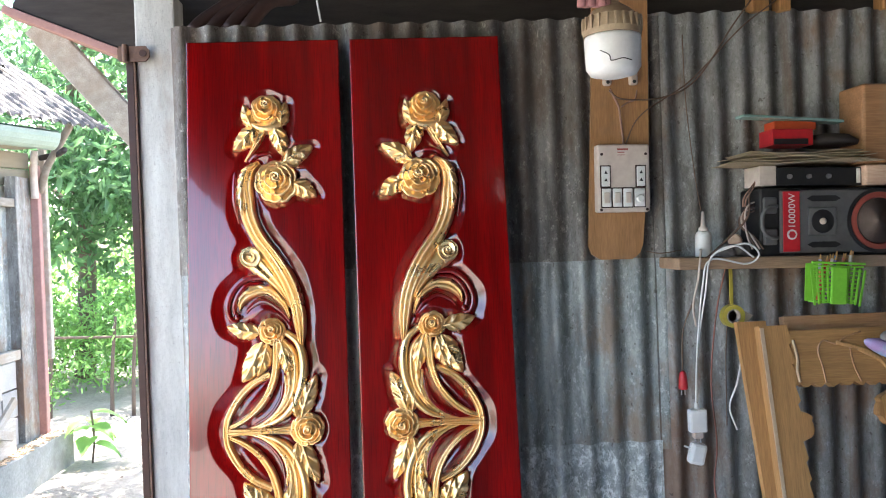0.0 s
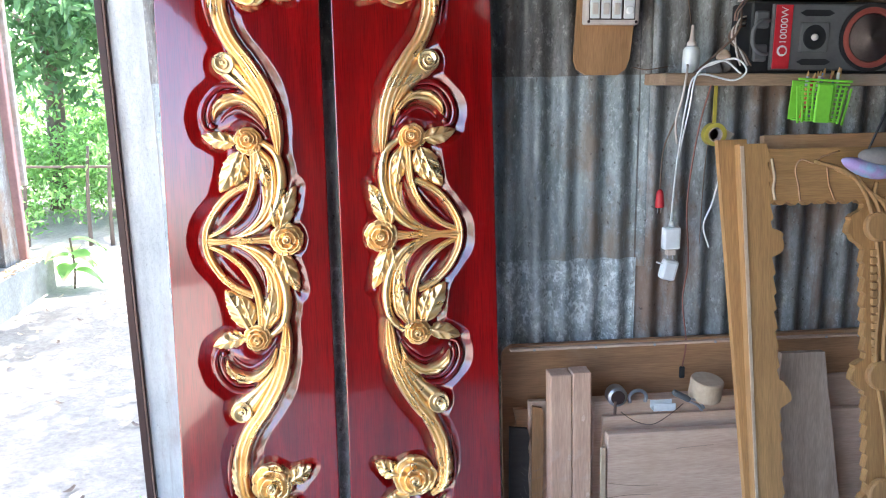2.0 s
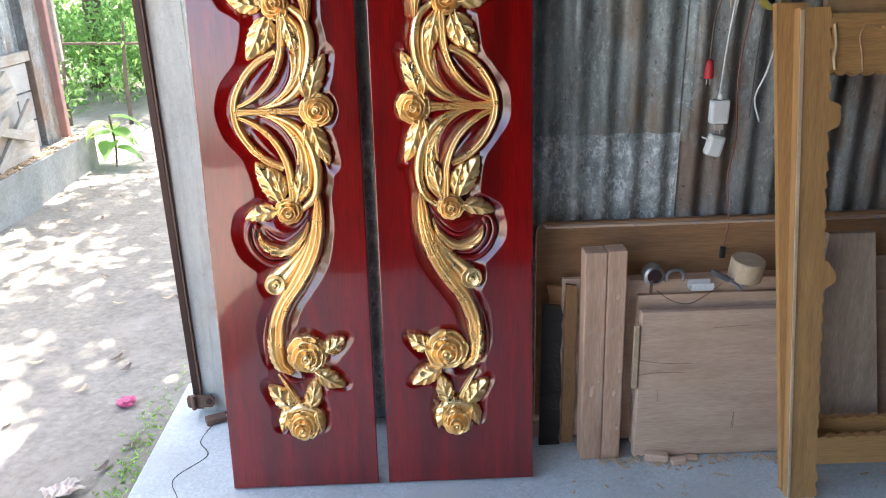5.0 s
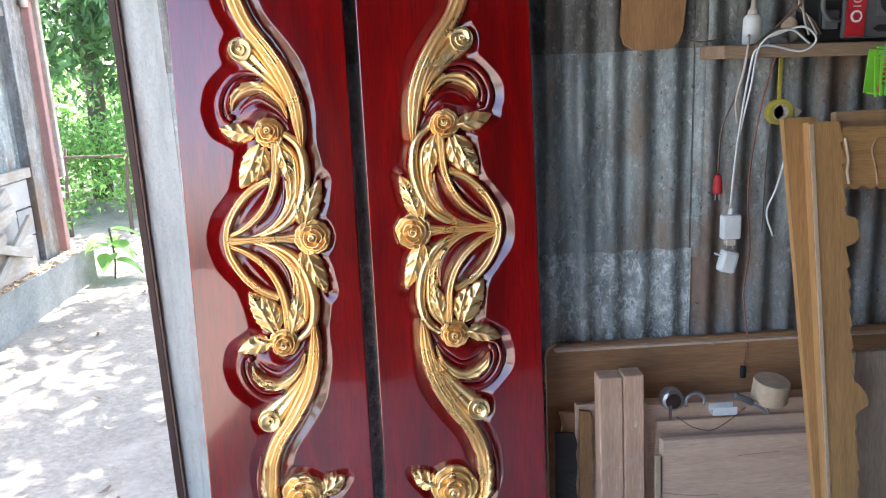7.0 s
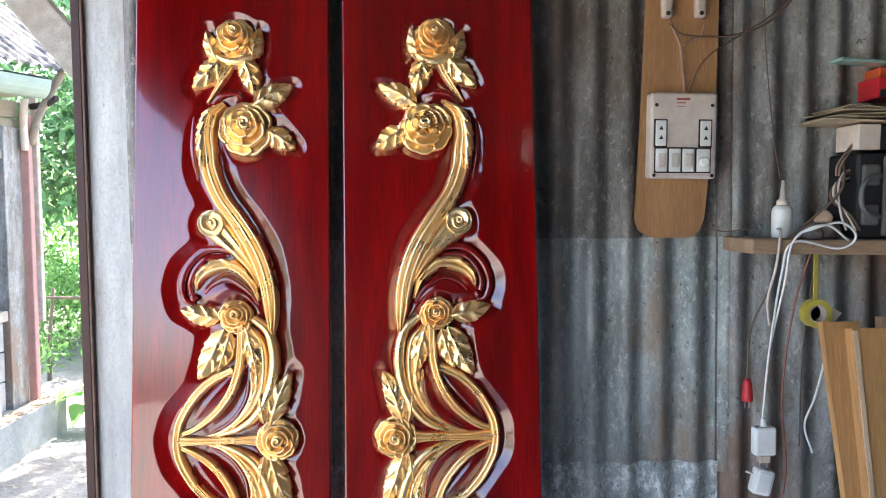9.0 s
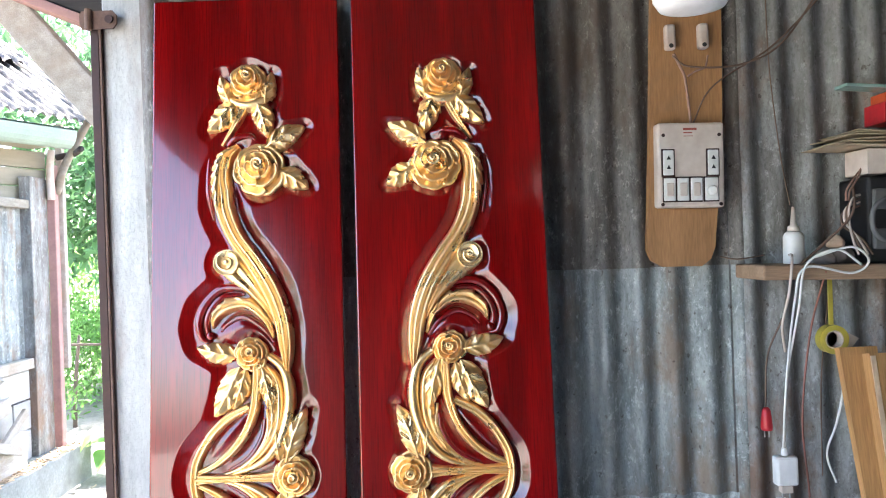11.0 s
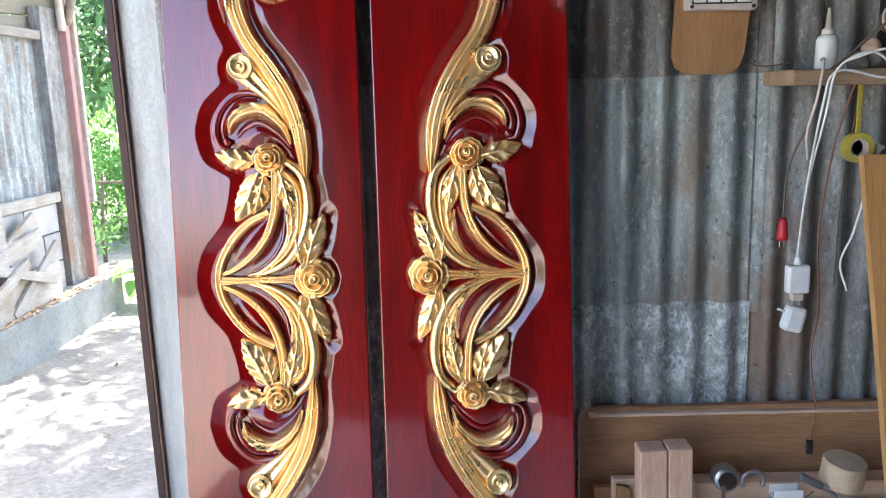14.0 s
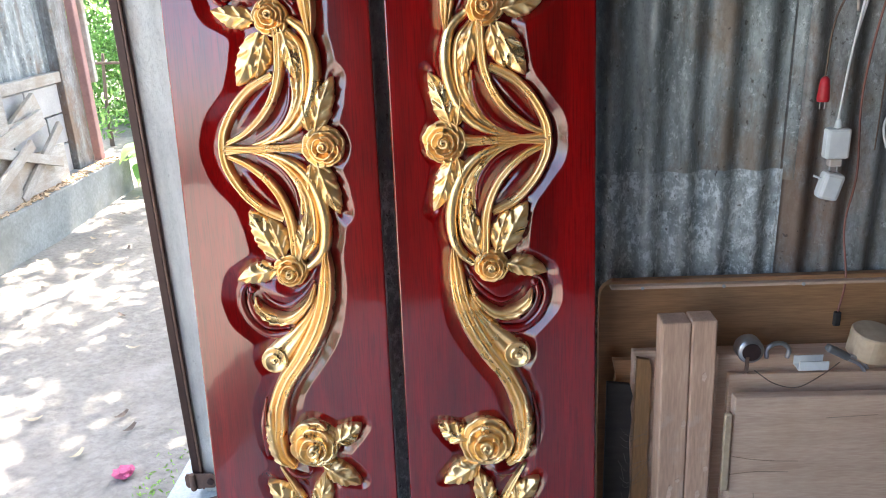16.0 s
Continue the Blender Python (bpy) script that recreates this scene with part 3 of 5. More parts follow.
def board_mesh(flip):
    """The board: a fine front with the hollow cut in, plain sides and back."""
    nu, nv = 206, 1000
    pts = half_points()
    us = np.linspace(0, LEAF_W, nu)
    vs = np.linspace(0, LEAF_H, nv)
    U, V = np.meshgrid(us, vs)
    Wd = np.abs(V - MID)
    up = LEAF_W - U if flip else U
    H = hollow(up, Wd, pts, 1.7 if flip else 0.0)
    H += 0.00012 * np.sin(U * 34 + 3 * np.sin(V * 5)) + 0.00025 * np.sin(V * 4.1 + U * 5)
    edge = np.minimum(np.minimum(U, LEAF_W - U), np.minimum(V, LEAF_H - V))
    H -= 0.002 * (edge < 1e-6)
    co = np.stack([U, -H, V], -1).reshape(-1, 3)
    verts = co.tolist()
    idx = np.arange(nu * nv).reshape(nv, nu)
    faces = np.stack([idx[:-1, :-1], idx[:-1, 1:], idx[1:, 1:], idx[1:, :-1]], -1).reshape(-1, 4).tolist()
    rim = list(idx[0]) + list(idx[1:, -1]) + list(idx[-1, -2::-1]) + list(idx[-2:0:-1, 0])
    start = len(verts)
    for k in rim:
        verts.append((co[k][0], 0.036, co[k][2]))
    m = len(rim)
    for k in range(m):
        faces.append((int(rim[k]), start + k, start + (k + 1) % m, int(rim[(k + 1) % m])))
    faces.append(tuple(range(start + m - 1, start - 1, -1)))
    me = bpy.data.meshes.new("board")
    me.from_pydata(verts, [], faces)
    me.materials.append(M_LACQ)
    me.shade_smooth()
    return me


def strands(line, height, ridges, place, n=44, across=17, teeth=0, side=1):
    """A carved band along a line of (u, w, half width), its top cut into strands; teeth notch one side into slanting lobes."""
    bm = bmesh.new()
    s = spline(line, n)
    rows = []
    for i, (u, w, h) in enumerate(s):
        t = s[min(i + 1, n - 1)][:2] - s[max(i - 1, 0)][:2]
        t = t / (np.linalg.norm(t) + 1e-9)
        h = max(h, 0.0015)
        q = i / (n - 1)
        row = []
        for k in range(across):
            c = -1 + 2 * k / (across - 1)
            dome = math.sqrt(max(0.0, 1 - c * c))
            cut = 1.0 if ridges < 2 else 0.68 + 0.32 * abs(math.cos(math.pi * ridges * (c + 1) / 2 + math.pi / 2))
            out, slip = 1.0, 0.0
            if teeth:
                toward = max(0.0, c * side + 0.35) / 1.35
                ph = (q * teeth - 0.55 * toward) % 1.0
                cut *= 1 - 0.50 * toward * (1 - ph) + 0.12 * toward
                if c * side > 0:
                    out = 0.72 + 0.42 * ((q * teeth) % 1.0)
                    slip = 0.35 * h * toward
            top = DEEP + (height - DEEP) * dome**0.55 * cut * min(1, h / 0.008)
            row.append(bm.verts.new(place(u - t[1] * c * h * out + t[0] * slip, w + t[0] * c * h * out + t[1] * slip, top)))
        rows.append(row)
    for a, b in zip(rows, rows[1:]):
        for k in range(across - 1):
            bm.faces.new((a[k], a[k + 1], b[k + 1], b[k]))
    for row in (rows[0], rows[-1]):
        bm.faces.new(row)
    return bm


def rose(u0, w0, r, place, turn=0.0, rise=0.03, throw=0.0):
    """A carved rose: separate overlapping petals with rolled lips, in three rounds about a wound bud that may lean outwards."""
    rng = random.Random(int(turn * 100) + int(r * 1000))
    bm = bmesh.new()
    deep = rise - DEEP

    def at(rad, a, h, q):
        return bm.verts.new(place(u0 + r * rad * math.cos(a), w0 + r * (rad * math.sin(a) + throw * (1 - q)), DEEP + deep * h))

    def sheet(rows):
        for a, b in zip(rows, rows[1:]):
            for k in range(len(a) - 1):
                bm.faces.new((a[k], a[k + 1], b[k + 1], b[k]))

    ring = [at(0.93, 2 * math.pi * k / 40, 0.0, 1.0) for k in range(41)]
    floor_ring = [at(0.86, 2 * math.pi * k / 40, 0.28, 1.0) for k in range(41)]
    hub = [at(0.2, 2 * math.pi * k / 40, 0.42, 0.5) for k in range(41)]
    sheet([ring, floor_ring, hub])
    for count, r0, r1, low, lip, q in ((5, 0.42, 1.0, 0.30, 0.56, 1.0), (4, 0.26, 0.77, 0.42, 0.82, 0.7), (3, 0.14, 0.53, 0.58, 1.0, 0.42)):
        for p in range(count):
            mid = turn + q * 5 + 2 * math.pi * (p + rng.uniform(-0.2, 0.2)) / count
            wide = math.pi / count * rng.uniform(1.18, 1.42)
            size = r1 * rng.uniform(0.93, 1.06)
            rows = []
            nt, ns = 15, 22
            for i in range(nt + 1):
                t = min(1.0, i / (nt - 1))
                row = []
                for k in range(ns + 1):
                    c = -1 + 2 * k / ns
                    far = size * (1 - 0.20 * abs(c) ** 3.5 - 0.05 * math.exp(-((c / 0.22) ** 2)))
                    rad = r0 + (far - r0) * t
                    h = low + (lip - low) * t**1.5 + 0.10 * c * t - 0.05 * (1 - c * c) * math.sin(math.pi * t)
                    h -= 0.13 * max(0.0, (t - 0.84) / 0.16) ** 2
                    if i == nt:
                        rad, h = rad * 0.96, low - 0.34
                    if k in (0, ns):
                        h = low - 0.30
                    row.append(at(rad, mid + wide * c * (0.62 + 0.38 * t), max(h, 0.0), q))
                rows.append(row)
            sheet(rows)
    rows = []
    for i in range(15):
        t = i / 14
        row = []
        for k in range(37):
            a = 2 * math.pi * k / 36
            wind = (t * 1.25 - a / (2 * math.pi) + turn) % 1.0
            h = 1.08 - 0.14 * t * t - 0.24 * (1 - wind) ** 2
            row.append(at(0.27 * t, a, 0.62 if i == 14 else h, 0.25))
        rows.append(row)
    sheet(rows)
    return bm


def leaf(u0, w0, u1, w1, half, place, rise=0.018, lobes=3, bend=0.12):
    """A carved leaf: raised midrib, sides cut into slanting facets that end in pointed lobes."""
    bm = bmesh.new()
    n, across = 48, 17
    d = np.array([u1 - u0, w1 - w0])
    long = np.linalg.norm(d)
    side = np.array([-d[1], d[0]]) / long
    rows = []
    for i in range(n + 1):
        s = i / n
        wide = half * 1.14 * math.sin(math.pi * min(1, s * 0.86 + 0.14) ** 0.85) ** 0.8
        row = []
        for k in range(across):
            c = -1 + 2 * k / (across - 1)
            shift = 0.0 if c < 0 else 0.3
            saw = (s * lobes + shift) % 1.0
            notch = 0.90 + 0.17 * saw if 0.08 < s < 0.93 else 0.96
            pos = np.array([u0, w0]) + d * (s + 0.13 * abs(c) * (1 - s)) + side * (wide * notch * c + bend * long * s * (1 - s))
            ph = (s * lobes + shift - 0.62 * abs(c)) % 1.0
            ph = ph / 0.8 if ph < 0.8 else (1 - ph) / 0.2
            h = rise * (0.46 + 0.28 * (1 - abs(c)) + (0.52 * ph - 0.26) * min(1, abs(c) * 2.2))
            h += rise * 0.22 * math.exp(-((c / 0.14) ** 2))
            h *= 0.68 + 0.45 * math.sin(math.pi * min(1, s * 0.9 + 0.1))
            if abs(c) > 0.99 or i == n:
                h = DEEP
            row.append(bm.verts.new(place(pos[0], pos[1], h)))
        rows.append(row)
    for a, b in zip(rows, rows[1:]):
        for k in range(across - 1):
            bm.faces.new((a[k], a[k + 1], b[k + 1], b[k]))
    return bm


def curl(u0, w0, r, place):
    """A snail-like scroll: a ridge winding in to a raised eye."""
    bm = bmesh.new()
    nr, na = 30, 44
    rows = []
    for i in range(nr + 1):
        q = i / nr
        row = []
        for k in range(na):
            a = 2 * math.pi * k / na
            wind = (q * 2.2 + a / (2 * math.pi)) % 1.0
            h = 0.018 + 0.008 * wind**1.5 - 0.007 * q * q
            if q < 0.16:
                h = 0.024
            if i == nr:
                h = DEEP
            row.append(bm.verts.new(place(u0 + r * q * math.cos(a), w0 + r * q * math.sin(a), h)))
        rows.append(row)
    for a, b in zip(rows, rows[1:]):
        for k in range(na):
            bm.faces.new((a[k], a[(k + 1) % na], b[(k + 1) % na], b[k]))
    bm.faces.new(rows[0])
    return bm


def carved_leaf_door(x, flip):
    door = thing("carved_door_panel", pose(x, 0, 0.0045, LEAN_BACK, 0, 0), "glossy dark red lacquered door panel with gilded rose carving, leaning on the wall", "door panel", "pair of carved door panels")
    board = new("board", board_mesh(flip))
    board.parent = door
    for s in (1, -1):
        def place(u, w, h, s=s):
            w += 0.10 * max(0.0, w - 0.72) * (s < 0)
            return (LEAF_W - u if flip else u, -h, MID + s * w)

        gold = lambda name, bm, label="": part(name, bm, M_GOLD, door, label, True)
        gold("stem", strands(STEM, 0.021, 3, place, 66, 31))
        gold("stem_flare", strands(FLARE, 0.0145, 2, place, 26, 21))
        gold("scroll", curl(0.166, 0.452, 0.029, place))
        gold("hook_leaf", strands(HOOK, 0.017, 2, place, 60, 19, 5, -1))
        gold("arch", strands(RING, 0.012, 2, place, 40, 17))
        gold("inner_arch", strands(INNER, 0.014, 2, place, 40, 17))
        gold("leaf_sweep", strands(SWEEP, 0.016, 1, place, 48, 13))
        gold("frond", strands(FROND, 0.013, 2, place, 70, 21, 6, -1))
        gold("frond_lip", strands(LIP, 0.010, 1, place, 30, 11))
        gold("stalk", strands(STALK, 0.011, 2, place, 18, 13))
        if s == 1:
            gold("cross_bar", strands(BAR, 0.013, 3, place, 26, 23))
            gold("rose", rose(0.305, 0.0, 0.045, place, 0.4, 0.034))
        for k, (u, w, r, throw) in enumerate(ROSES):
            gold("rose", rose(u, w, r, place, k * 0.9 + s + x, 0.034, throw))
        for u0, w0, u1, w1, h in LEAVES:
            gold("leaf", leaf(u0, w0, u1, w1, h, place, 0.018, 3 if h > 0.015 else 2))
        gold("stem_leaf", strands(ACANTHUS, 0.027, 1, place, 60, 17, 6, -1))
        gold("bud_cup", strands(CUP, 0.017, 1, place, 24, 13))
        for line in RED_HOOKS:
            part("red_scroll", strands(line, 0.004, 1, place, 30, 11), M_LACQ, door, "red lacquered scroll", True)
        part("red_scroll_eye", lathe([(0.0095, 0.0), (0.009, 0.006), (0.005, 0.010), (0.0, 0.011)], 18, "y", None, Matrix.Translation(place(0.127, 0.297, -0.006))), M_LACQ, door, "red lacquered scroll eye", True)
    return door


carved_leaf_door(0.0, False)
carved_leaf_door(0.441, True)


# ---- along the wall: switchboard ----
sb = thing("switchboard", pose(1.19, WALL - 0.02, 1.46, 0, 1.0, 0), "dusty cream switch panel on a brown wooden back board", "switchboard")
pts = [(-0.095, 0.035), (-0.085, 0.01), (-0.06, -0.005), (0.03, -0.005), (0.052, 0.012), (0.062, 0.04), (0.082, 0.3), (0.085, 0.75), (-0.073, 0.75), (-0.085, 0.3)]
part("back_board", outline(pts, -0.012, 0.006), M_PLY, sb, "brown painted board")
plate = part("cover_plate", box(-0.078, 0.072, -0.05, -0.0125, 0.128, 0.318, 0.006), M_CREAM, sb, "dusty cream plastic cover")
for x in (-0.055, 0.045):
    part("socket_gap", box(x - 0.015, x + 0.015, -0.0515, -0.0502, 0.197, 0.259, 0), M_STEEL, plate, "dark gap")
    part("socket", box(x - 0.012, x + 0.012, -0.056, -0.0516, 0.2, 0.256, 0.002), M_WHITE, plate)
    for z in (0.214, 0.235):
        part("socket_hole", outline([(x - 0.005, z), (x + 0.005, z), (x, z + 0.009)], -0.0575, -0.0565), M_BLACK, plate)
for k in range(3):
    part("switch_gap", box(-0.068 + k * 0.030, -0.038 + k * 0.030, -0.0515, -0.0502, 0.140, 0.197, 0), M_STEEL, plate, "dark gap")
    part("switch", box(-0.066 + k * 0.030, -0.040 + k * 0.030, -0.057, -0.0516, 0.143, 0.194, 0.002), M_WHITE, plate)
    part("rocker", box(-0.061 + k * 0.030, -0.045 + k * 0.030, -0.061, -0.0575, 0.153, 0.183, 0.002), M_CREAM, plate)
part("switch_gap", box(0.0235, 0.0585, -0.0514, -0.0502, 0.1405, 0.1965, 0), M_STEEL, plate, "dark gap")
part("dimmer", box(0.026, 0.056, -0.055, -0.0515, 0.143, 0.194, 0.002), M_WHITE, plate)
part("dimmer_knob", lathe([(0.011, 0), (0.011, 0.008), (0.008, 0.011)], 18, "y", None, pose(0.041, -0.056, 0.165)), M_WHITE, plate)
for x, z in ((-0.065, 0.29), (0.06, 0.29), (-0.068, 0.135), (0.062, 0.135)):
    part("screw", lathe([(0.004, 0), (0.004, 0.002)], 10, "y", None, pose(x, -0.0505, z)), M_STEEL, plate)
for k, wd in enumerate((0.03, 0.02, 0.022)):
    part("mark", box(-0.02, -0.02 + wd, -0.0512, -0.0503, 0.301 - k * 0.007, (0.306, 0.2965, 0.2885)[k], 0), M_RING, plate, "small red printed mark")

BULB = pose(0.972, -0.46, 1.821) @ Matrix.Scale(0.70, 4)
bulb = thing("lamp_bulb", BULB, "cracked white dome bulb with grimy ribbed collar, hung from roof", "bulb")
part("cord", tube([(0, 0, 0.25), (0.004, 0.002, 0.6), (0, 0, 1.145)], 0.004, 14, 7), M_WIRE, bulb, "brown lamp cord", True)
part("dome", lathe([(0.001, 0), (0.035, 0.001), (0.062, 0.008), (0.073, 0.025), (0.076, 0.1), (0.074, 0.108)], 36), M_WHITE, bulb, smooth=True)
M_COLLAR = mat("grimy_collar", (0.44, 0.34, 0.22), (0.26, 0.18, 0.11), 22, 0.6, 0, 0.15, fine=80, grime=(0.20, 0.13, 0.08))
part("collar", lathe([(0.077, 0.109), (0.079, 0.125), (0.070, 0.16), (0.05, 0.18), (0.02, 0.2), (0.02, 0.26)], 36), M_COLLAR, bulb, "grimy ribbed collar")
for k in range(22):
    a = 360 * k / 22
    part("fin", box(0.068, 0.081, -0.003, 0.003, 0.122, 0.158, 0.001, None, pose(0, 0, 0, 0, 0, a)), M_COLLAR, bulb)
part("crack", tube([(-0.05, -0.058, 0.06), (-0.03, -0.071, 0.045), (-0.025, -0.072, 0.03), (0.005, -0.077, 0.035), (0.03, -0.071, 0.03)], 0.0013, 16, 5), M_NEAR_BLACK, bulb, "brown crack")
for x in (-0.04, 0.035):
    hold = thing("ceramic_fuse", pose(1.2 + x, WALL - 0.038, 1.975), "small white ceramic fuse holder screwed to the board", "fuse holder", "fuse holders")
    part("body", box(-0.012, 0.012, -0.016, 0.006, -0.028, 0.03, 0.006), M_CREAM, hold)
    part("hole", lathe([(0.005, 0), (0.005, 0.002)], 10, "y", None, pose(0, -0.0165, -0.02)), M_BLACK, hold)
rag = bmesh.new()
for k in range(6):
    tube([(1.07 + k * 0.012, 0.15, 2.29), (1.065 + k * 0.013, 0.13, 2.2), (1.06 + k * 0.014, 0.13 + 0.01 * (k % 2), 2.13)], 0.012, 12, 7, rag)
solo("rag", rag, M_CLOTH, BULB @ pose(-1.152, -0.17, -1.95), "crumpled faded pink rag above the bulb", "rag", smooth=True)

# ---- shelf and what stands on it ----
SH = pose(1.30, 0, 1.457, 0, 1.2, 0)
shelf = thing("shelf", SH, "rough narrow plank shelf on the corrugated wall", "shelf")
part("plank", box(0, 1.2, 0.13, 0.29, -0.032, 0, 0.004), M_SHELF, shelf)

radio = thing("loudspeaker", SH @ pose(0.235, 0.15, 0), "dusty black and grey speaker box with a red side strip", "speaker")
part("cabinet", box(0, 0.62, 0.006, 0.13, 0, 0.185, 0.006), M_BLACK, radio)
part("front_panel", box(0.052, 0.615, -0.006, 0.0055, 0.008, 0.178, 0.004), M_GREYP, radio, "grey front grille")
strip = part("red_strip", box(0.058, 0.104, -0.010, -0.0065, 0.012, 0.175, 0.001), M_REDP, radio, "red label strip")
txt = bpy.data.curves.new("lettering", "FONT")
txt.body, txt.size, txt.align_x, txt.align_y = "10000W", 0.027, "CENTER", "CENTER"
txt.extrude = 0.0003
tmp = new("lettering", txt)
bpy.context.view_layer.update()
letters = bpy.data.meshes.new_from_object(tmp.evaluated_get(bpy.context.evaluated_depsgraph_get()))
bpy.data.objects.remove(tmp)
letters.materials.append(M_WHITE)
lo = new("lettering", letters)
lo.parent = strip
lo.matrix_basis = pose(0.082, -0.0112, 0.122, 90, -90, 0)
badge = lathe([(0.014, 0), (0.014, 0.001)], 24, "y", None, pose(0.081, -0.0106, 0.058))
part("badge", badge, M_WHITE, strip, "round pale emblem")
part("badge_core", lathe([(0.010, 0), (0.010, 0.001)], 6, "y", None, pose(0.081, -0.012, 0.058)), M_REDP, strip)
part("horn_plate", box(0.128, 0.206, -0.011, -0.0065, 0.055, 0.132, 0.004), M_GREYP, radio)
part("horn", lathe([(0.032, 0.0), (0.029, 0.001), (0.015, 0.0015), (0.006, 0.003)], 28, "y", None, pose(0.167, -0.0115, 0.093)), M_BLACK, radio)
part("horn_tip", lathe([(0.009, 0), (0.008, 0.006), (0.003, 0.009)], 16, "y", None, pose(0.165, -0.014, 0.093)), M_CREAM, radio)
for z in (0.03, 0.155):
    part("slot", outline([(0.125 + 0.012 * (k > 0), z) for k in range(1)] + [(0.14, z - 0.008), (0.205, z - 0.008), (0.22, z), (0.205, z + 0.008), (0.14, z + 0.008)], -0.0075, -0.006), M_BLACK, radio)
part("woofer_ring", lathe([(0.078, 0), (0.078, 0.006), (0.066, 0.008), (0.062, 0.002)], 40, "y", None, pose(0.325, -0.007, 0.093), False), M_RING, radio, "dull red cone surround")
part("woofer_cone", lathe([(0.062, 0.004), (0.035, 0.0012), (0.022, 0.001), (0.018, 0.003), (0.002, 0.004)], 36, "y", None, pose(0.325, -0.0075, 0.093)), mat("dusty_cone", (0.17, 0.12, 0.10), (0.10, 0.075, 0.065), 20, 0.8), radio, "", True)
part("bezel", lathe([(0.088, 0), (0.088, 0.004), (0.079, 0.005)], 40, "y", None, pose(0.325, -0.0065, 0.093), False), M_BLACK, radio)
for k in range(4):
    w = tube([(0.004, 0.04, 0.150 - k * 0.008), (-0.025 - 0.007 * k, 0.02, 0.140 - 0.010 * k), (-0.042 - 0.004 * k, 0.005, 0.105 - 0.008 * k), (-0.040 + 0.006 * k, -0.005, 0.055), (-0.024 + 0.010 * k, 0.0, 0.02)], 0.0026, 26, 6)
    part("wire_loop", w, M_CREAM if k in (0, 2) else M_WIRE, radio, "loose wire", True)
for k in range(2):
    w = tube([(0.012, 0.05, 0.215 - k * 0.006), (-0.008 - 0.008 * k, 0.03, 0.185), (-0.03 - 0.008 * k, 0.02, 0.158), (-0.034 - 0.006 * k, 0.02, 0.135)], 0.0022, 18, 6)
    part("wire_loop", w, M_CLOTHWIRE, radio, "dull red loose wire", True)
part("carry_handle", tube([(0.042, -0.008, 0.135), (0.012, -0.022, 0.132), (-0.006, -0.024, 0.11), (-0.006, -0.024, 0.075), (0.012, -0.022, 0.053), (0.042, -0.008, 0.05)], 0.0055, 30, 8), M_GREYP, radio, "dusty grey carrying handle", True)
for z in (0.03, 0.115):
    part("bracket", box(0.005, 0.045, -0.006, 0.005, z, z + 0.045, 0.006), M_GREYP, radio)

amp = thing("amplifier", SH @ pose(0.25, 0.17, 0.192), "small black amplifier with white end, on the speaker box", "amplifier")
part("case", box(0.04, 0.29, 0, 0.1, 0, 0.05, 0.003), M_BLACK, amp)
part("end_block", box(-0.01, 0.038, -0.004, 0.09, 0, 0.055, 0.002), M_CREAM, amp, "off-white end")
part("white_bar", box(0.265, 0.276, -0.003, -0.0005, 0.006, 0.046, 0.001), M_WHITE, amp)
for k in range(3):
    part("knob", lathe([(0.007, 0), (0.006, 0.008)], 14, "y", None, pose(0.075 + k * 0.055, -0.001, 0.025)), M_CHROME, amp)
for k in range(7):
    bm = bmesh.new()
    bmesh.ops.create_grid(bm, x_segments=12, y_segments=3, size=0.5)
    for v in bm.verts:
        x, y = v.co.x, v.co.y
        v.co = (x * (0.40 - 0.014 * k), y * 0.16, 0.003 * math.sin(x * 5 + k) + 0.004 * noise.noise((x * 4, k, y)) + (-0.025 if k > 4 else 0) * max(0, 0.2 - abs(x)) )
    bmesh.ops.solidify(bm, geom=bm.faces[:], thickness=0.0015)
    solo("newspaper_sheet", bm, M_PAPER, SH @ pose(0.355 + 0.012 * ((k * 5) % 3), 0.21, 0.256 + 0.0045 * k, 0, 0, (k * 37 % 7) - 3), "yellowed folded sheet of old paper", "paper", "stack of old papers")
carton = thing("carton", SH @ pose(0.28, 0.17, 0.303), "small red and dark blue carton on the papers", "box")
part("body", box(0, 0.115, 0, 0.08, 0, 0.045, 0.002), M_REDP, carton)
part("print_band", box(0.004, 0.10, -0.002, -0.0005, 0.002, 0.018, 0), M_BLACK, carton)
flap = thing("carton", SH @ pose(0.30, 0.2, 0.35), "small orange-red carton lying on another", "box")
part("body", box(0, 0.12, 0, 0.06, 0, 0.024, 0.002), plain("orange_card", (0.62, 0.10, 0.03), 0.5), flap)
solo("glass_strip", box(0, 0.29, 0, 0.05, 0, 0.007, 0.001, None, pose(0, 0, 0, 0, 3, 2)), M_TINT, SH @ pose(0.20, 0.17, 0.382), "greenish strip of glass laid on the clutter", "glass")
solo("dark_cloth", lathe([(0.03, 0), (0.075, 0.004), (0.08, 0.014), (0.055, 0.032), (0.02, 0.038)], 20, "z"), M_NEAR_BLACK, SH @ pose(0.47, 0.23, 0.303), "crumpled dark cap on the stacked papers", "cap", smooth=True)
crate = thing("wooden_block", SH @ pose(0.53, 0.16, 0.19), "rough brown wooden box piece at the shelf's end", "wood block")
part("body", box(0, 0.4, 0, 0.12, 0.06, 0.28, 0.008), M_BROWN, crate)
part("lower", box(0.0, 0.35, -0.01, 0.1, 0.0, 0.057, 0.006), M_DUSTY, crate)

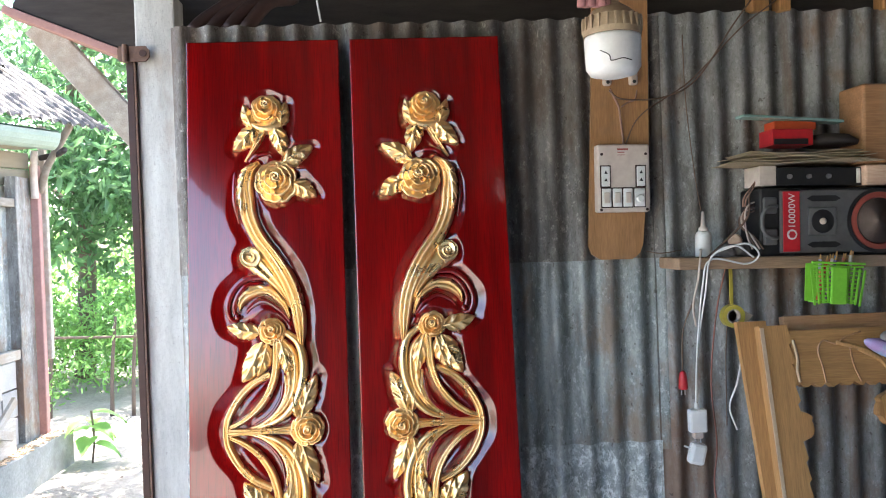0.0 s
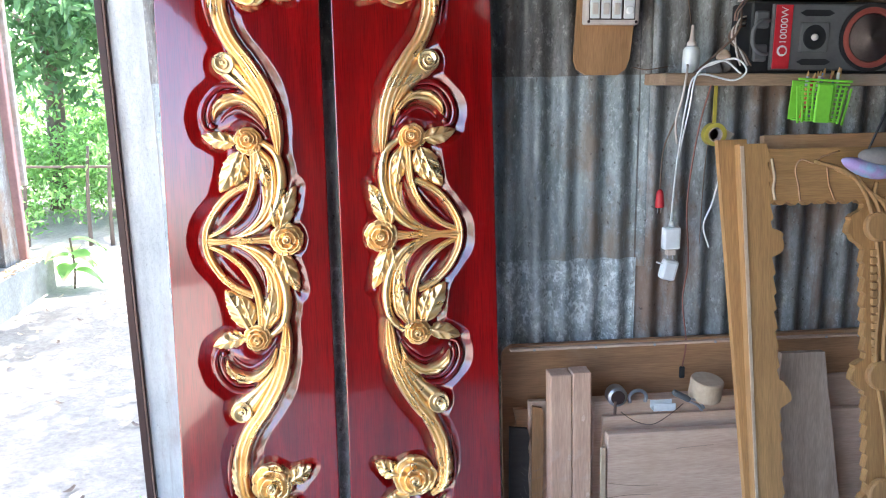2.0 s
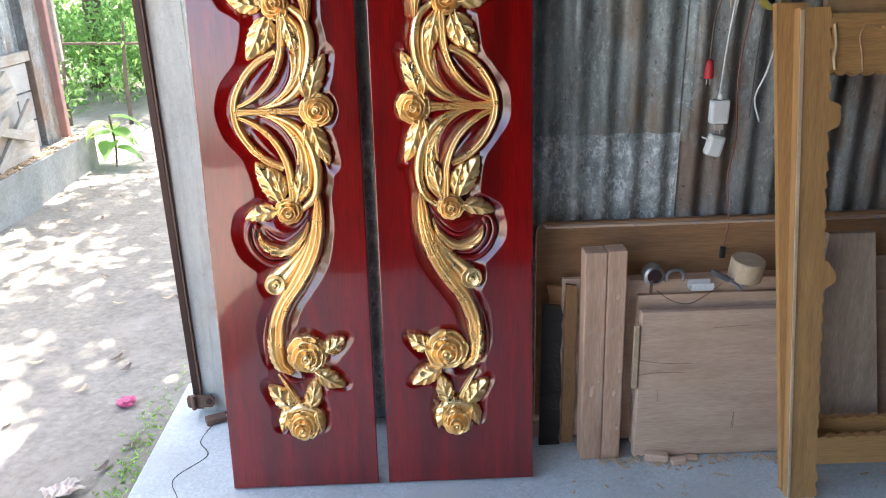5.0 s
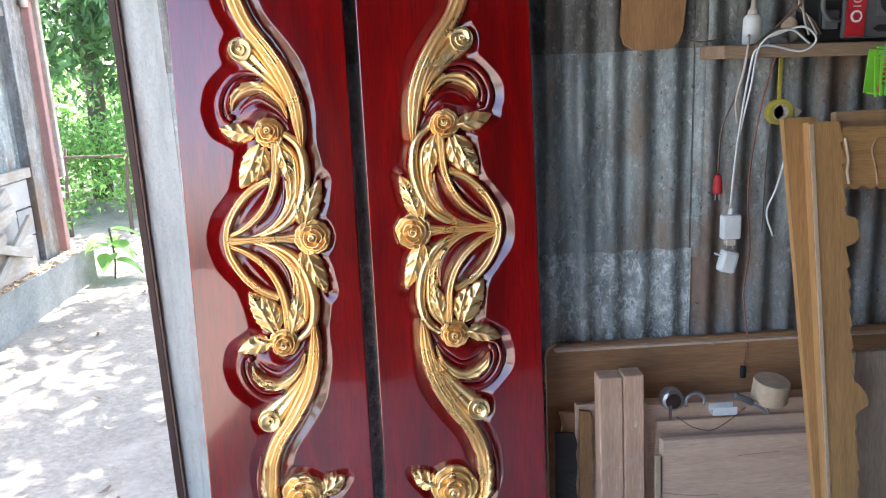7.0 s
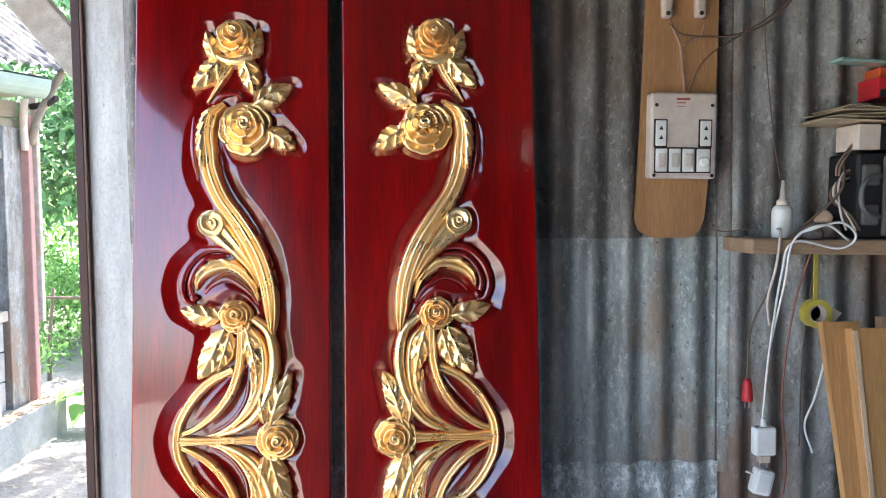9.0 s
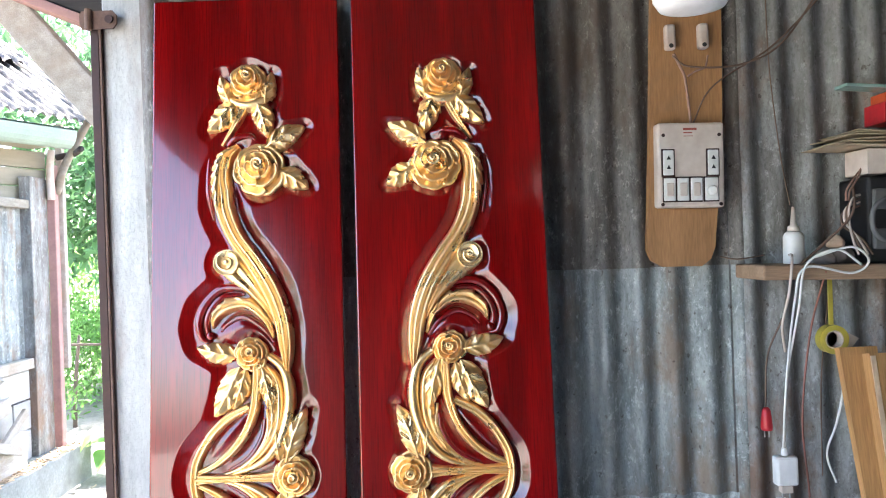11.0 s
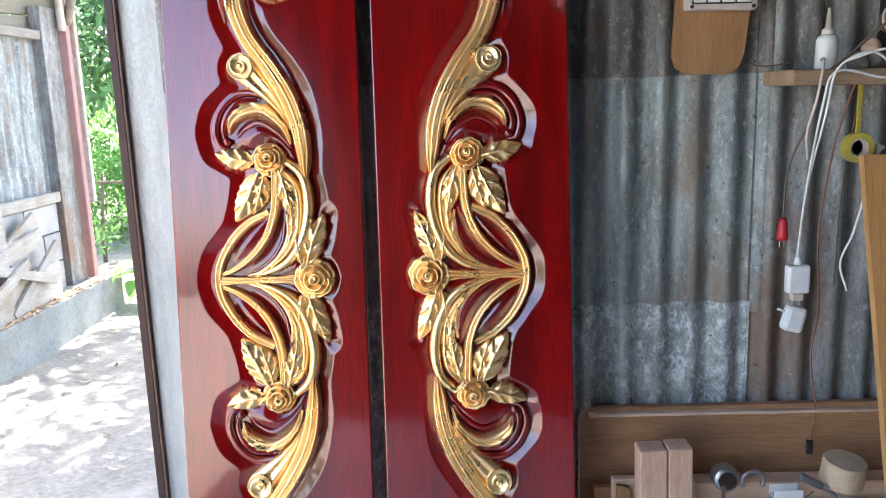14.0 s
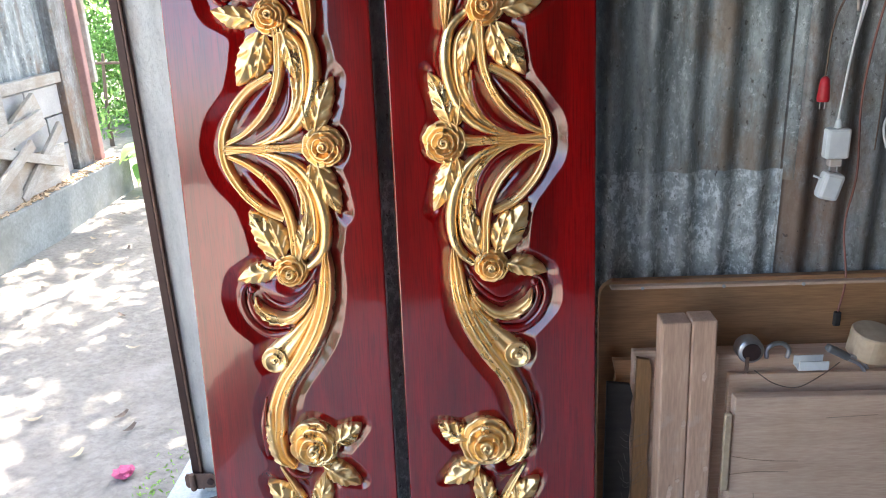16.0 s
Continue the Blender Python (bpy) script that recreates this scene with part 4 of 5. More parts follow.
glue = thing("glue_bottle", SH @ pose(0.095, 0.2, 0), "white plastic glue bottle with a pointed nozzle", "bottle")
part("body", lathe([(0.001, 0), (0.021, 0.001), (0.022, 0.004), (0.022, 0.06), (0.018, 0.068), (0.012, 0.072)], 24), M_WHITE, glue, smooth=True)
part("nozzle", lathe([(0.013, 0.072), (0.012, 0.082), (0.007, 0.085), (0.0035, 0.125), (0.001, 0.126)], 18), M_CREAM, glue, smooth=True)
for k, (x, r, c) in enumerate(((0.155, 0.022, M_GREYCLOTH), (0.19, 0.03, M_GREYCLOTH), (0.175, 0.018, M_DUSTY))):
    bm = bmesh.new()
    bmesh.ops.create_icosphere(bm, subdivisions=3, radius=r)
    for v in bm.verts:
        v.co *= 1 + 0.4 * noise.noise(v.co * 60 + Vector((k, 0, 0)))
        v.co.z = max(v.co.z, -0.6 * r)
    solo("dusty_lump", bm, c, SH @ pose(x, 0.18 + 0.02 * (k % 2), 0.6 * r + (0.035 if k == 2 else 0)), "crumpled dusty rag lump on the shelf", "rag", smooth=True)

# cables
def cable(pts, r, material, label, n=40):
    bm = tube(pts, r, n, 7)
    return solo("cable", bm, material, pose(0, 0, 0), label, "cable", smooth=True)


cable([(1.385, 0.2, 1.475), (1.36, 0.13, 1.47), (1.345, 0.115, 1.40), (1.335, 0.13, 1.33), (1.352, 0.16, 1.27)], 0.003, M_CREAM, "short dusty white cable hanging off the shelf")
cable([(1.50, 0.12, 1.452), (1.44, 0.1, 1.485), (1.38, 0.11, 1.455), (1.365, 0.12, 1.36), (1.366, 0.19, 1.2), (1.371, 0.225, 1.045)], 0.0026, M_WHITE, "white charger cable hanging in front of the wall", 50)
cable([(1.40, 0.12, 1.47), (1.47, 0.1, 1.49), (1.51, 0.11, 1.46), (1.48, 0.12, 1.435), (1.38, 0.112, 1.45), (1.358, 0.12, 1.38), (1.361, 0.18, 1.2), (1.369, 0.225, 1.045)], 0.0026, M_WHITE, "second white cable looped over the shelf edge", 60)
cable([(1.348, 0.16, 1.34), (1.338, 0.22, 1.25), (1.341, 0.245, 1.135)], 0.002, M_WIRE, "thin brown wire to the red plug")
cable([(1.43, 0.13, 1.44), (1.435, 0.22, 1.3), (1.425, 0.25, 1.1), (1.44, 0.26, 0.92), (1.432, 0.268, 0.8), (1.437, 0.24, 0.68), (1.427, 0.235, 0.60)], 0.0022, mat("red_flex", (0.36, 0.12, 0.09), (0.25, 0.12, 0.09), 30, 0.7), "thin twisted red cord hanging down the wall", 60)
solo("cord_plug", box(-0.008, 0.008, -0.006, 0.006, -0.03, 0.006, 0.004), M_BLACK, pose(1.427, 0.235, 0.597), "small black plug at the cord's end", "plug")
cable([(1.475, 0.2, 1.43), (1.476, 0.26, 1.2), (1.473, 0.265, 0.97)], 0.0015, M_WIRE, "straight thin brown wire hanging on the wall")
cable([(1.475, 0.17, 1.28), (1.497, 0.2, 1.20), (1.487, 0.22, 1.10), (1.468, 0.23, 1.03), (1.487, 0.23, 0.965)], 0.0027, M_WHITE, "white cable end hanging behind the tape")
cable([(1.388, 0.285, 2.09), (1.39, 0.28, 1.9), (1.40, 0.26, 1.7), (1.40, 0.22, 1.585)], 0.0014, M_WIRE, "thin wire hanging down to the glue bottle")
cable([(1.20, 0.25, 1.775), (1.25, 0.25, 1.86), (1.40, 0.27, 1.955), (1.55, 0.27, 2.1), (1.66, 0.27, 2.18)], 0.002, M_WIRE, "brown electric wire strung across the wall")
cable([(1.16, 0.25, 1.93), (1.2, 0.25, 1.905), (1.32, 0.265, 1.91), (1.42, 0.27, 1.96), (1.53, 0.27, 2.11), (1.6, 0.27, 2.2)], 0.0022, M_WIRE, "dark electric wire strung up to the roof")
cable([(1.196, 0.25, 1.77), (1.199, 0.262, 1.80), (1.194, 0.262, 1.85), (1.190, 0.262, 1.885), (1.178, 0.258, 1.91), (1.163, 0.25, 1.935)], 0.0032, M_CLOTHWIRE, "taped dusty pink lead from the switch panel")
cable([(1.196, 0.258, 1.885), (1.215, 0.262, 1.897), (1.236, 0.26, 1.905), (1.240, 0.25, 1.93)], 0.0022, M_CLOTHWIRE, "dusty lead joining the two fuse holders")
cable([(1.26, 0.275, 1.475), (1.30, 0.27, 1.468), (1.36, 0.27, 1.475)], 0.0015, M_WIRE, "thin wire tied along the wall")
cable([(1.375, 0.14, 1.45), (1.44, 0.15, 1.50), (1.5, 0.15, 1.56), (1.53, 0.2, 1.63)], 0.003, M_WIRE, "brown lead from the speaker to the shelf edge")

plug = thing("red_plug", pose(1.342, 0.245, 1.135), "small red two-pin plug hanging on its wire", "plug")
part("body", lathe([(0.004, 0.0), (0.009, -0.006), (0.011, -0.02), (0.013, -0.045), (0.012, -0.052)], 16), M_REDP, plug, smooth=True)
for x in (-0.005, 0.005):
    part("pin", lathe([(0.0018, -0.068), (0.0018, -0.052)], 8, "z", None, pose(x, 0, 0)), M_CHROME, plug)
charger = thing("phone_charger", pose(1.371, 0.225, 1.0), "white phone charger hanging on its cable", "charger")
part("sleeve", lathe([(0.004, 0.05), (0.006, 0.045), (0.008, 0.03)], 14), M_WHITE, charger, smooth=True)
part("body", box(-0.024, 0.026, -0.014, 0.014, -0.035, 0.03, 0.006), M_WHITE, charger)
part("neck", box(-0.012, 0.014, -0.01, 0.01, -0.052, -0.034, 0.003), M_CREAM, charger)
for x in (-0.007, 0.009):
    part("pin", lathe([(0.002, -0.066), (0.002, -0.05)], 8, "z", None, pose(x, 0, 0)), M_CHROME, charger)
adapter = thing("adapter_plug", pose(1.373, 0.222, 0.935), "off-white adapter plug stuck on the charger pins", "plug")
part("body", box(-0.022, 0.024, -0.016, 0.016, -0.06, 0.0, 0.009, None, pose(0, 0, 0, 0, 14, 0)), M_WHITE, adapter)
part("pin", tube([(-0.02, 0, -0.015), (-0.042, 0, -0.006)], 0.0025, 2, 7), M_WHITE, adapter)

tape = thing("tape_roll", pose(1.458, 0.17, 1.292), "roll of yellow tape hung from the shelf on a yellow strap", "tape")
ring = bmesh.new()
prof = [(0.031, -0.012), (0.031, 0.012), (0.02, 0.012), (0.02, -0.012), (0.031, -0.012)]
part("roll", lathe(prof[:-1], 32, "y"), M_YELLOW, tape)
part("core", lathe([(0.0195, -0.011), (0.0195, 0.0115), (0.017, 0.0115), (0.017, -0.011)], 24, "y"), M_CREAM, tape)
part("strap", box(-0.006, 0.004, -0.002, 0.002, 0.03, 0.165, 0.001), M_YELLOW, tape)
part("loose_end", outline([(0.03, 0.015), (0.058, 0.0), (0.04, -0.02), (0.03, -0.02)], -0.001, 0.001), M_CREAM, tape, "clear torn tape end")

# green basket of pencils
basket = thing("pencil_basket", pose(1.685, 0.07, 1.328, 0, 4, 0), "bright green perforated plastic basket full of pencils", "basket")
for i in range(11):
    for a, b in (((-0.06 + i * 0.012), 0.0),):
        if abs(a) < 0.022:
            continue
        part("slat", box(a - 0.003, a + 0.003, -0.022, -0.019, 0.0, 0.095, 0.001, None, pose(0, 0, 0, 0, a * 130, 0)), M_GREEN, basket)
for k in range(9):
    z = 0.004 + k * 0.011
    w = 0.050 + 0.020 * k / 9
    part("band", box(-w, w, -0.021, -0.018, z, z + 0.0045, 0.001), M_GREEN, basket)
part("front_shield", box(-0.022, 0.022, -0.03, -0.022, -0.004, 0.094, 0.004), M_GREEN, basket)
part("back", box(-0.06, 0.06, 0.03, 0.033, 0, 0.1, 0.001), M_GREEN, basket)
part("bottom", box(-0.052, 0.052, -0.018, 0.03, -0.002, 0.003, 0.001), M_GREEN, basket)
part("rim", box(-0.072, 0.072, -0.024, -0.017, 0.1, 0.106, 0.002), M_GREEN, basket)
hues = [(0.5, 0.05, 0.03), (0.55, 0.3, 0.05), (0.3, 0.32, 0.38), (0.2, 0.12, 0.3), (0.5, 0.45, 0.38), (0.1, 0.2, 0.35), (0.42, 0.22, 0.14), (0.6, 0.08, 0.05)]
for k in range(14):
    c = plain("pencil_paint", hues[k % 8], 0.4)
    pen = thing("pencil", pose(1.642 + 0.0068 * k, 0.066 + 0.009 * (k % 3), 1.336, random.uniform(-8, 4), random.uniform(-4, 20), 0), "worn coloured pencil standing in the green basket", "pencil", "pencils in the basket")
    L = random.uniform(0.108, 0.132)
    part("shaft", lathe([(0.0045, 0), (0.0045, L - 0.014)], 7), c, pen)
    part("tip", lathe([(0.0045, L - 0.0138), (0.001, L)], 7), M_TEAK, pen)


# ---- carved wooden frame leaning in front of the boards ----
FR = pose(1.5, -0.13, 0.0, -10.0, 0, 0)
fr = thing("carved_frame", FR, "unfinished light teak frame with scalloped carved inner edges, leaning", "frame")


def toothed(x0, x1, z0, z1, lean, teeth, bumps):
    """Stile outline: straight outer edge, toothed inner edge with round lobes; lean shifts the top."""
    pts = [(x0, z0), (x0 + lean, z1), (x1 + lean, z1)]
    n = 150
    for k in range(n + 1):
        z = z1 - (z1 - z0) * k / n
        x = x1 + lean * (z - z0) / (z1 - z0)
        x += 0.010 * ((k * teeth / n) % 1.0)
        for zb, r in bumps:
            if abs(z - zb) < r:
                x += math.sqrt(r * r - (z - zb) ** 2) * 0.9
        pts.append((x, z))
    return pts


part("left_stile", outline(toothed(0.03, 0.105, 0.0, 1.29, -0.035, 26, ((1.03, 0.036), (0.62, 0.036))), 0.0, 0.028), M_TEAK, fr, "pale teak stile with toothed edge")
part("edge_strip", outline([(0.03, 0.0), (0.036, 0.0), (0.006, 1.285), (-0.004, 1.285)], -0.004, -0.0005), M_CHIP, fr, "pale planed edge")
part("outer_plank", outline([(0.028, 0.0), (0.06, 0.0), (0.03, 1.305), (-0.05, 1.305)], 0.030, 0.05), M_TEAK, fr, "second plank behind the stile")
rail = [(0.078, 1.13), (0.078, 1.275), (0.62, 1.275), (0.62, 1.13)]
for k in range(48):
    x = 0.62 - (0.62 - 0.078) * k / 48
    rail.append((x, 1.13 + 0.006 * math.sin(k * 1.9) * (k > 1)))
part("top_rail", outline(rail, 0.0025, 0.03), M_TEAK_H, fr)
part("back_strip", box(0.08, 0.6, 0.034, 0.06, 1.24, 1.315, 0.002), M_BROWN, fr, "dark strip behind the rail")
scall = [(0.1, 0.095), (0.66, 0.095), (0.66, 0.165)]
for k in range(120):
    x = 0.66 - 0.56 * k / 120
    scall.append((x, 0.168 + 0.006 * abs(math.sin(k * math.pi / 8))))
part("bottom_rail", outline(scall, 0.003, 0.03), M_TEAK_H, fr, "scalloped lower rail")
part("rear_rail", outline([(x + 0.0, z + 0.03) for x, z in scall], 0.06, 0.085), M_TEAK_H, fr, "second scalloped rail")
part("right_stile", outline([(0.8 - x, z) for x, z in toothed(0.14, 0.46, 0.0, 1.2, 0.0, 30, ((1.06, 0.045), (0.66, 0.04), (0.3, 0.03)))][::-1], 0.004, 0.03), M_TEAK, fr)
for k in range(6):
    o = 0.022 * k
    part("carved_rib", tube([(0.20 + o * 2.6, -0.001, 1.24 - 0.02 * k), (0.30 + o, -0.004, 1.2 - 0.02 * k), (0.355 + o, -0.004, 1.1), (0.375 + o, -0.004, 0.9), (0.36 + o, -0.004, 0.7), (0.385 + o, -0.004, 0.5), (0.40 + o, -0.002, 0.2)], 0.006, 50, 7), M_TEAK, fr, "carved rounded rib", True)
for k, z in enumerate((1.06, 0.66, 0.34)):
    part("carved_disc", lathe([(0.04, 0), (0.04, 0.012), (0.034, 0.016)], 24, "y", None, pose(0.372, 0.0, z)), M_TEAK, fr)
for a in range(16):
    z = 1.0 - a * 0.022
    part("carved_block", box(0.352, 0.368, -0.008, 0.003, z - 0.017, z, 0.002), M_TEAK, fr)
# Brown tubes give the carved grooves their shadow as colour.
part("carved_vein", tube([(0.16, 0.001, 1.135), (0.155, 0.001, 1.18), (0.148, 0.001, 1.22), (0.165, 0.001, 1.245), (0.2, 0.001, 1.235), (0.22, 0.001, 1.25), (0.27, 0.001, 1.265)], 0.0024, 30, 6), M_BROWN, fr, "carved line with its groove shadow put in as brown", True)
part("carved_vein", tube([(0.255, 0.001, 1.135), (0.24, 0.001, 1.18), (0.235, 0.001, 1.235)], 0.0024, 20, 6), M_BROWN, fr, "carved line with its groove shadow put in as brown", True)
part("chipped_edge", tube([(0.083, 0.0, 1.25), (0.090, 0.0, 1.2), (0.086, 0.0, 1.17), (0.09, 0.0, 1.14)], 0.004, 30, 6), M_CHIP, fr, "pale chipped joint", True)

cap = thing("face_mask", pose(1.83, 0.04, 1.215) @ Matrix.Scale(0.78, 4), "violet and blue patterned cloth mask hung on the frame", "mask")
m1 = bmesh.new()
bmesh.ops.create_uvsphere(m1, u_segments=24, v_segments=12, radius=0.1)
for v in m1.verts:
    v.co = (v.co.x * 1.1, v.co.y * 0.45 - 0.01, v.co.z * 0.32 - 0.018 * math.cos(v.co.x * 16) - v.co.x * 0.15)
part("cup", m1, M_PURPLE, cap, smooth=True)
m2 = bmesh.new()
bmesh.ops.create_uvsphere(m2, u_segments=24, v_segments=12, radius=0.1)
for v in m2.verts:
    v.co = (v.co.x * 0.9 + 0.03, v.co.y * 0.42 - 0.02, v.co.z * 0.34 + 0.024 - v.co.x * 0.05)
part("lining", m2, M_GREYCLOTH, cap, smooth=True)
part("strap", tube([(-0.04, -0.02, 0.02), (-0.02, -0.02, 0.07), (0.02, -0.02, 0.17)], 0.004, 16, 6), M_BLACK, cap, smooth=True)

# ---- boards stacked along the foot of the wall ----
def board(name, x0, x1, z0, z1, y, thick, material, label, lean=0.0, roll=0.0, cat="board", group="boards against the wall", pts=None):
    t = thing(name, pose(x0, y, z0, -lean, roll, 0), label, cat, group)
    if pts:
        part("panel", outline(pts, 0, thick), material, t)
    else:
        part("panel", box(0, x1 - x0, 0, thick, 0, z1 - z0, 0.003, None, None, 0.002), material, t)
    return t


board("plank_board", 0.89, 2.5, 0.0, 0.7, 0.235, 0.022, M_BROWN, "long brown board with a rounded corner, leaning on the iron wall", 3.0,
      pts=[(0, 0), (1.6, 0), (1.6, 0.685), (0.03, 0.679), (0.012, 0.668), (0.003, 0.655), (0, 0.635)])
edge_rng = random.Random(5)
rim_strip = board("wood_lath", 0.905, 2.48, 0.684, 0.69, 0.2035, 0.02, M_DUSTY, "thin pale lath with bent nails along the long board's top", 3.0, cat="lath")
for k in range(7):
    part("nail_head", lathe([(0.004, 0), (0.004, 0.002), (0.002, 0.003)], 9, "y", None, pose(0.06 + k * 0.17 + edge_rng.uniform(-0.04, 0.04), -0.0005, 0.003)), M_CHROME, rim_strip)
board("plank_board", 0.905, 1.0, 0.06, 0.5, 0.21, 0.018, M_BROWN, "narrow dark offcut with a curved edge", 1.0, pts=[(0.0, 0.0), (0.08, 0), (0.08, 0.44), (0.012, 0.44), (0.02, 0.40), (0.0, 0.25)])
board("plank_board", 0.958, 1.6, 0.02, 0.53, 0.185, 0.022, M_DUSTY, "dusty grey-brown board behind others", 2.0)
board("plank_board", 1.14, 1.75, 0.02, 0.535, 0.15, 0.03, M_DUSTY, "dusty board whose top makes a ledge", 1.5)
board("plank_board", 1.16, 1.72, 0.02, 0.50, 0.125, 0.02, M_DUSTY, "dusty board with a worn top edge", 1.5)
big = board("plank_board", 1.160, 1.615, 0.004, 0.472, 0.078, 0.024, M_DUSTY, "wide dusty brown panel with cracks and knots, on the floor", 1.0)
for pts in ([(0.004, -0.001, 0.318), (0.05, -0.001, 0.312), (0.10, -0.001, 0.308), (0.15, -0.001, 0.306)], [(0.0, -0.001, 0.272), (0.06, -0.001, 0.278), (0.13, -0.001, 0.274)], [(0.062, -0.001, 0.185), (0.058, -0.001, 0.222)], [(0.284, -0.001, 0.085), (0.288, -0.001, 0.14)], [(0.29, -0.001, 0.088), (0.288, -0.001, 0.138)], [(0.20, -0.001, 0.415), (0.31, -0.001, 0.42)]):
    part("split", tube([(x, 0.0002, z + 0.0025 * math.sin(x * 90 + i)) for i, (x, _, z) in enumerate(pts)], 0.0011, 14, 5), M_SHELF, big, "dark split")
board("stick", 1.141, 1.157, 0.235, 0.435, 0.074, 0.012, M_CHIP, "short pale stick fixed upright by the panel's edge", 1.0, cat="stick")
board("plank_board", 1.7, 2.4, 0.03, 0.47, 0.16, 0.022, M_DUSTY, "grey dusty board behind the carved frame", 2.0)
board("plank_board", 1.68, 2.4, 0.03, 0.56, 0.2, 0.022, M_DUSTY, "grey dusty board with a rough upper edge", 2.0)
board("plank_board", 1.635, 1.75, 0.02, 0.66, 0.045, 0.022, M_GREYWOOD, "narrow grey-brown slanting plank behind the frame", 4.0,
      pts=[(-0.02, 0), (0.24, 0), (0.145, 0.665), (0.02, 0.665)])
for x0, x1, z, lab in ((1.004, 1.065, 0.650, "thick dusty teak post standing on end"), (1.0665, 1.120, 0.653, "thick dusty teak post standing beside its twin")):
    t = thing("timber_post", pose(x0, 0.078, 0, -1.5, -0.6, 0), lab, "timber", "pair of timbers")
    part("beam", box(0, x1 - x0, 0, 0.06, 0, z, 0.004), M_DUSTY_V, t)
    for k in range(4):
        sx, sz, sh = random.uniform(0.01, 0.05), random.uniform(0.1, z - 0.08), random.uniform(0.006, 0.03)
        part("chalk_scuff", outline([(sx, sz), (sx + 0.006, sz - 0.004), (sx + 0.011, sz + sh * 0.4), (sx + 0.007, sz + sh), (sx + 0.001, sz + sh * 0.7)], -0.0012, -0.0003), M_DUSTY, t, "pale scuff")
low = board("plank_board", 0.86, 1.05, 0.0, 0.06, 0.2, 0.1, M_DUSTY, "low offcut lying at the wall's foot", 0.0)

puck = solo("wood_block", lathe([(0.043, 0), (0.046, 0.004), (0.046, 0.056), (0.043, 0.06)], 32, "z", None, pose(0, 0, 0, 8, 4, 0)), M_CHIP, pose(1.455, 0.135, 0.545), "round pale turned wooden block on the ledge", "wood block")
lock = thing("padlock", pose(1.195, 0.13, 0.568), "steel padlock lying on the board's top edge", "padlock")
part("body", lathe([(0.026, -0.018), (0.029, -0.014), (0.029, 0.014), (0.026, 0.018)], 24, "y"), M_CHROME, lock, smooth=True)
part("ring", lathe([(0.02, 0.0185), (0.02, 0.021), (0.013, 0.021)], 20, "y"), M_STEEL, lock)
part("key", box(-0.012, -0.004, -0.022, -0.018, -0.05, -0.01, 0.001), M_RUST, lock)
shk = solo("shackle", tube([(-0.022, 0, 0), (-0.024, 0, 0.02), (-0.01, 0, 0.034), (0.01, 0, 0.034), (0.024, 0, 0.02), (0.022, 0, 0)], 0.005, 24, 8), M_CHROME, pose(1.26, 0.135, 0.541), "loose steel shackle standing on the board edge", "shackle", smooth=True)
wb = thing("small_tray", pose(1.33, 0.125, 0.536), "small white plastic tray on the ledge", "tray")
part("base", box(-0.032, 0.032, -0.015, 0.012, -0.014, -0.011, 0.001), M_WHITE, wb)
part("lip", box(-0.032, 0.032, -0.018, -0.0155, -0.014, 0.008, 0.001), M_WHITE, wb)
part("lip", box(-0.032, 0.032, 0.0125, 0.015, -0.014, 0.008, 0.001), M_WHITE, wb)
plr = thing("pliers", pose(1.40, 0.11, 0.548, 0, 28, 0), "grey-handled pliers lying over the ledge", "pliers")
part("handle", box(-0.055, 0.0, -0.01, 0.01, -0.004, 0.012, 0.005), M_GREYP, plr)
part("jaw", tube([(0, 0, 0.0), (0.03, 0, 0.0), (0.05, 0, -0.008)], 0.004, 8, 7), M_CHROME, plr)
part("jaw", tube([(0, 0, 0.009), (0.03, 0, 0.01), (0.052, 0, 0.0)], 0.004, 8, 7), M_CHROME, plr)
cable([(1.20, 0.10, 0.53), (1.24, 0.085, 0.505), (1.29, 0.085, 0.495), (1.34, 0.09, 0.52), (1.38, 0.1, 0.545)], 0.0013, M_WIRE, "thin string hanging off the ledge")
jag = random.Random(21)
# The first piece paints the unlit void black; the second is a brown offcut.
for x0, x1, z1, y, mm, lab in ((0.893, 0.955, 0.46, 0.16, M_NEAR_BLACK, "near-black ragged board standing in for the dark void behind the boards"), (0.962, 1.0, 0.515, 0.172, M_PLY, "narrow brown offcut with a rough edge behind the timbers")):
    pts = [(0, 0), (x1 - x0, 0)] + [(x1 - x0 + jag.uniform(-0.004, 0.003), z1 * k / 16) for k in range(1, 16)] + [(x1 - x0 - 0.006, z1), (0.004, z1 + 0.006)]
    board("offcut_board", x0, x1, 0.0, z1, y, 0.012, mm, lab, 1.5, pts=pts)
webs = bmesh.new()
for k in range(11):
    z = 0.14 + 0.022 * k
    tube([(0.915 + jag.uniform(0, 0.02), 0.148, z), (0.945, 0.142 - 0.004 * (k % 3), z - 0.02 + jag.uniform(-0.02, 0.02)), (0.985 + jag.uniform(0, 0.02), 0.150, z + jag.uniform(-0.03, 0.04))], 0.00035, 10, 4, webs)
solo("cobweb", webs, M_GREYCLOTH, pose(0, 0, 0), "dusty grey cobweb threads between the offcuts", "cobweb", kind="stuff")

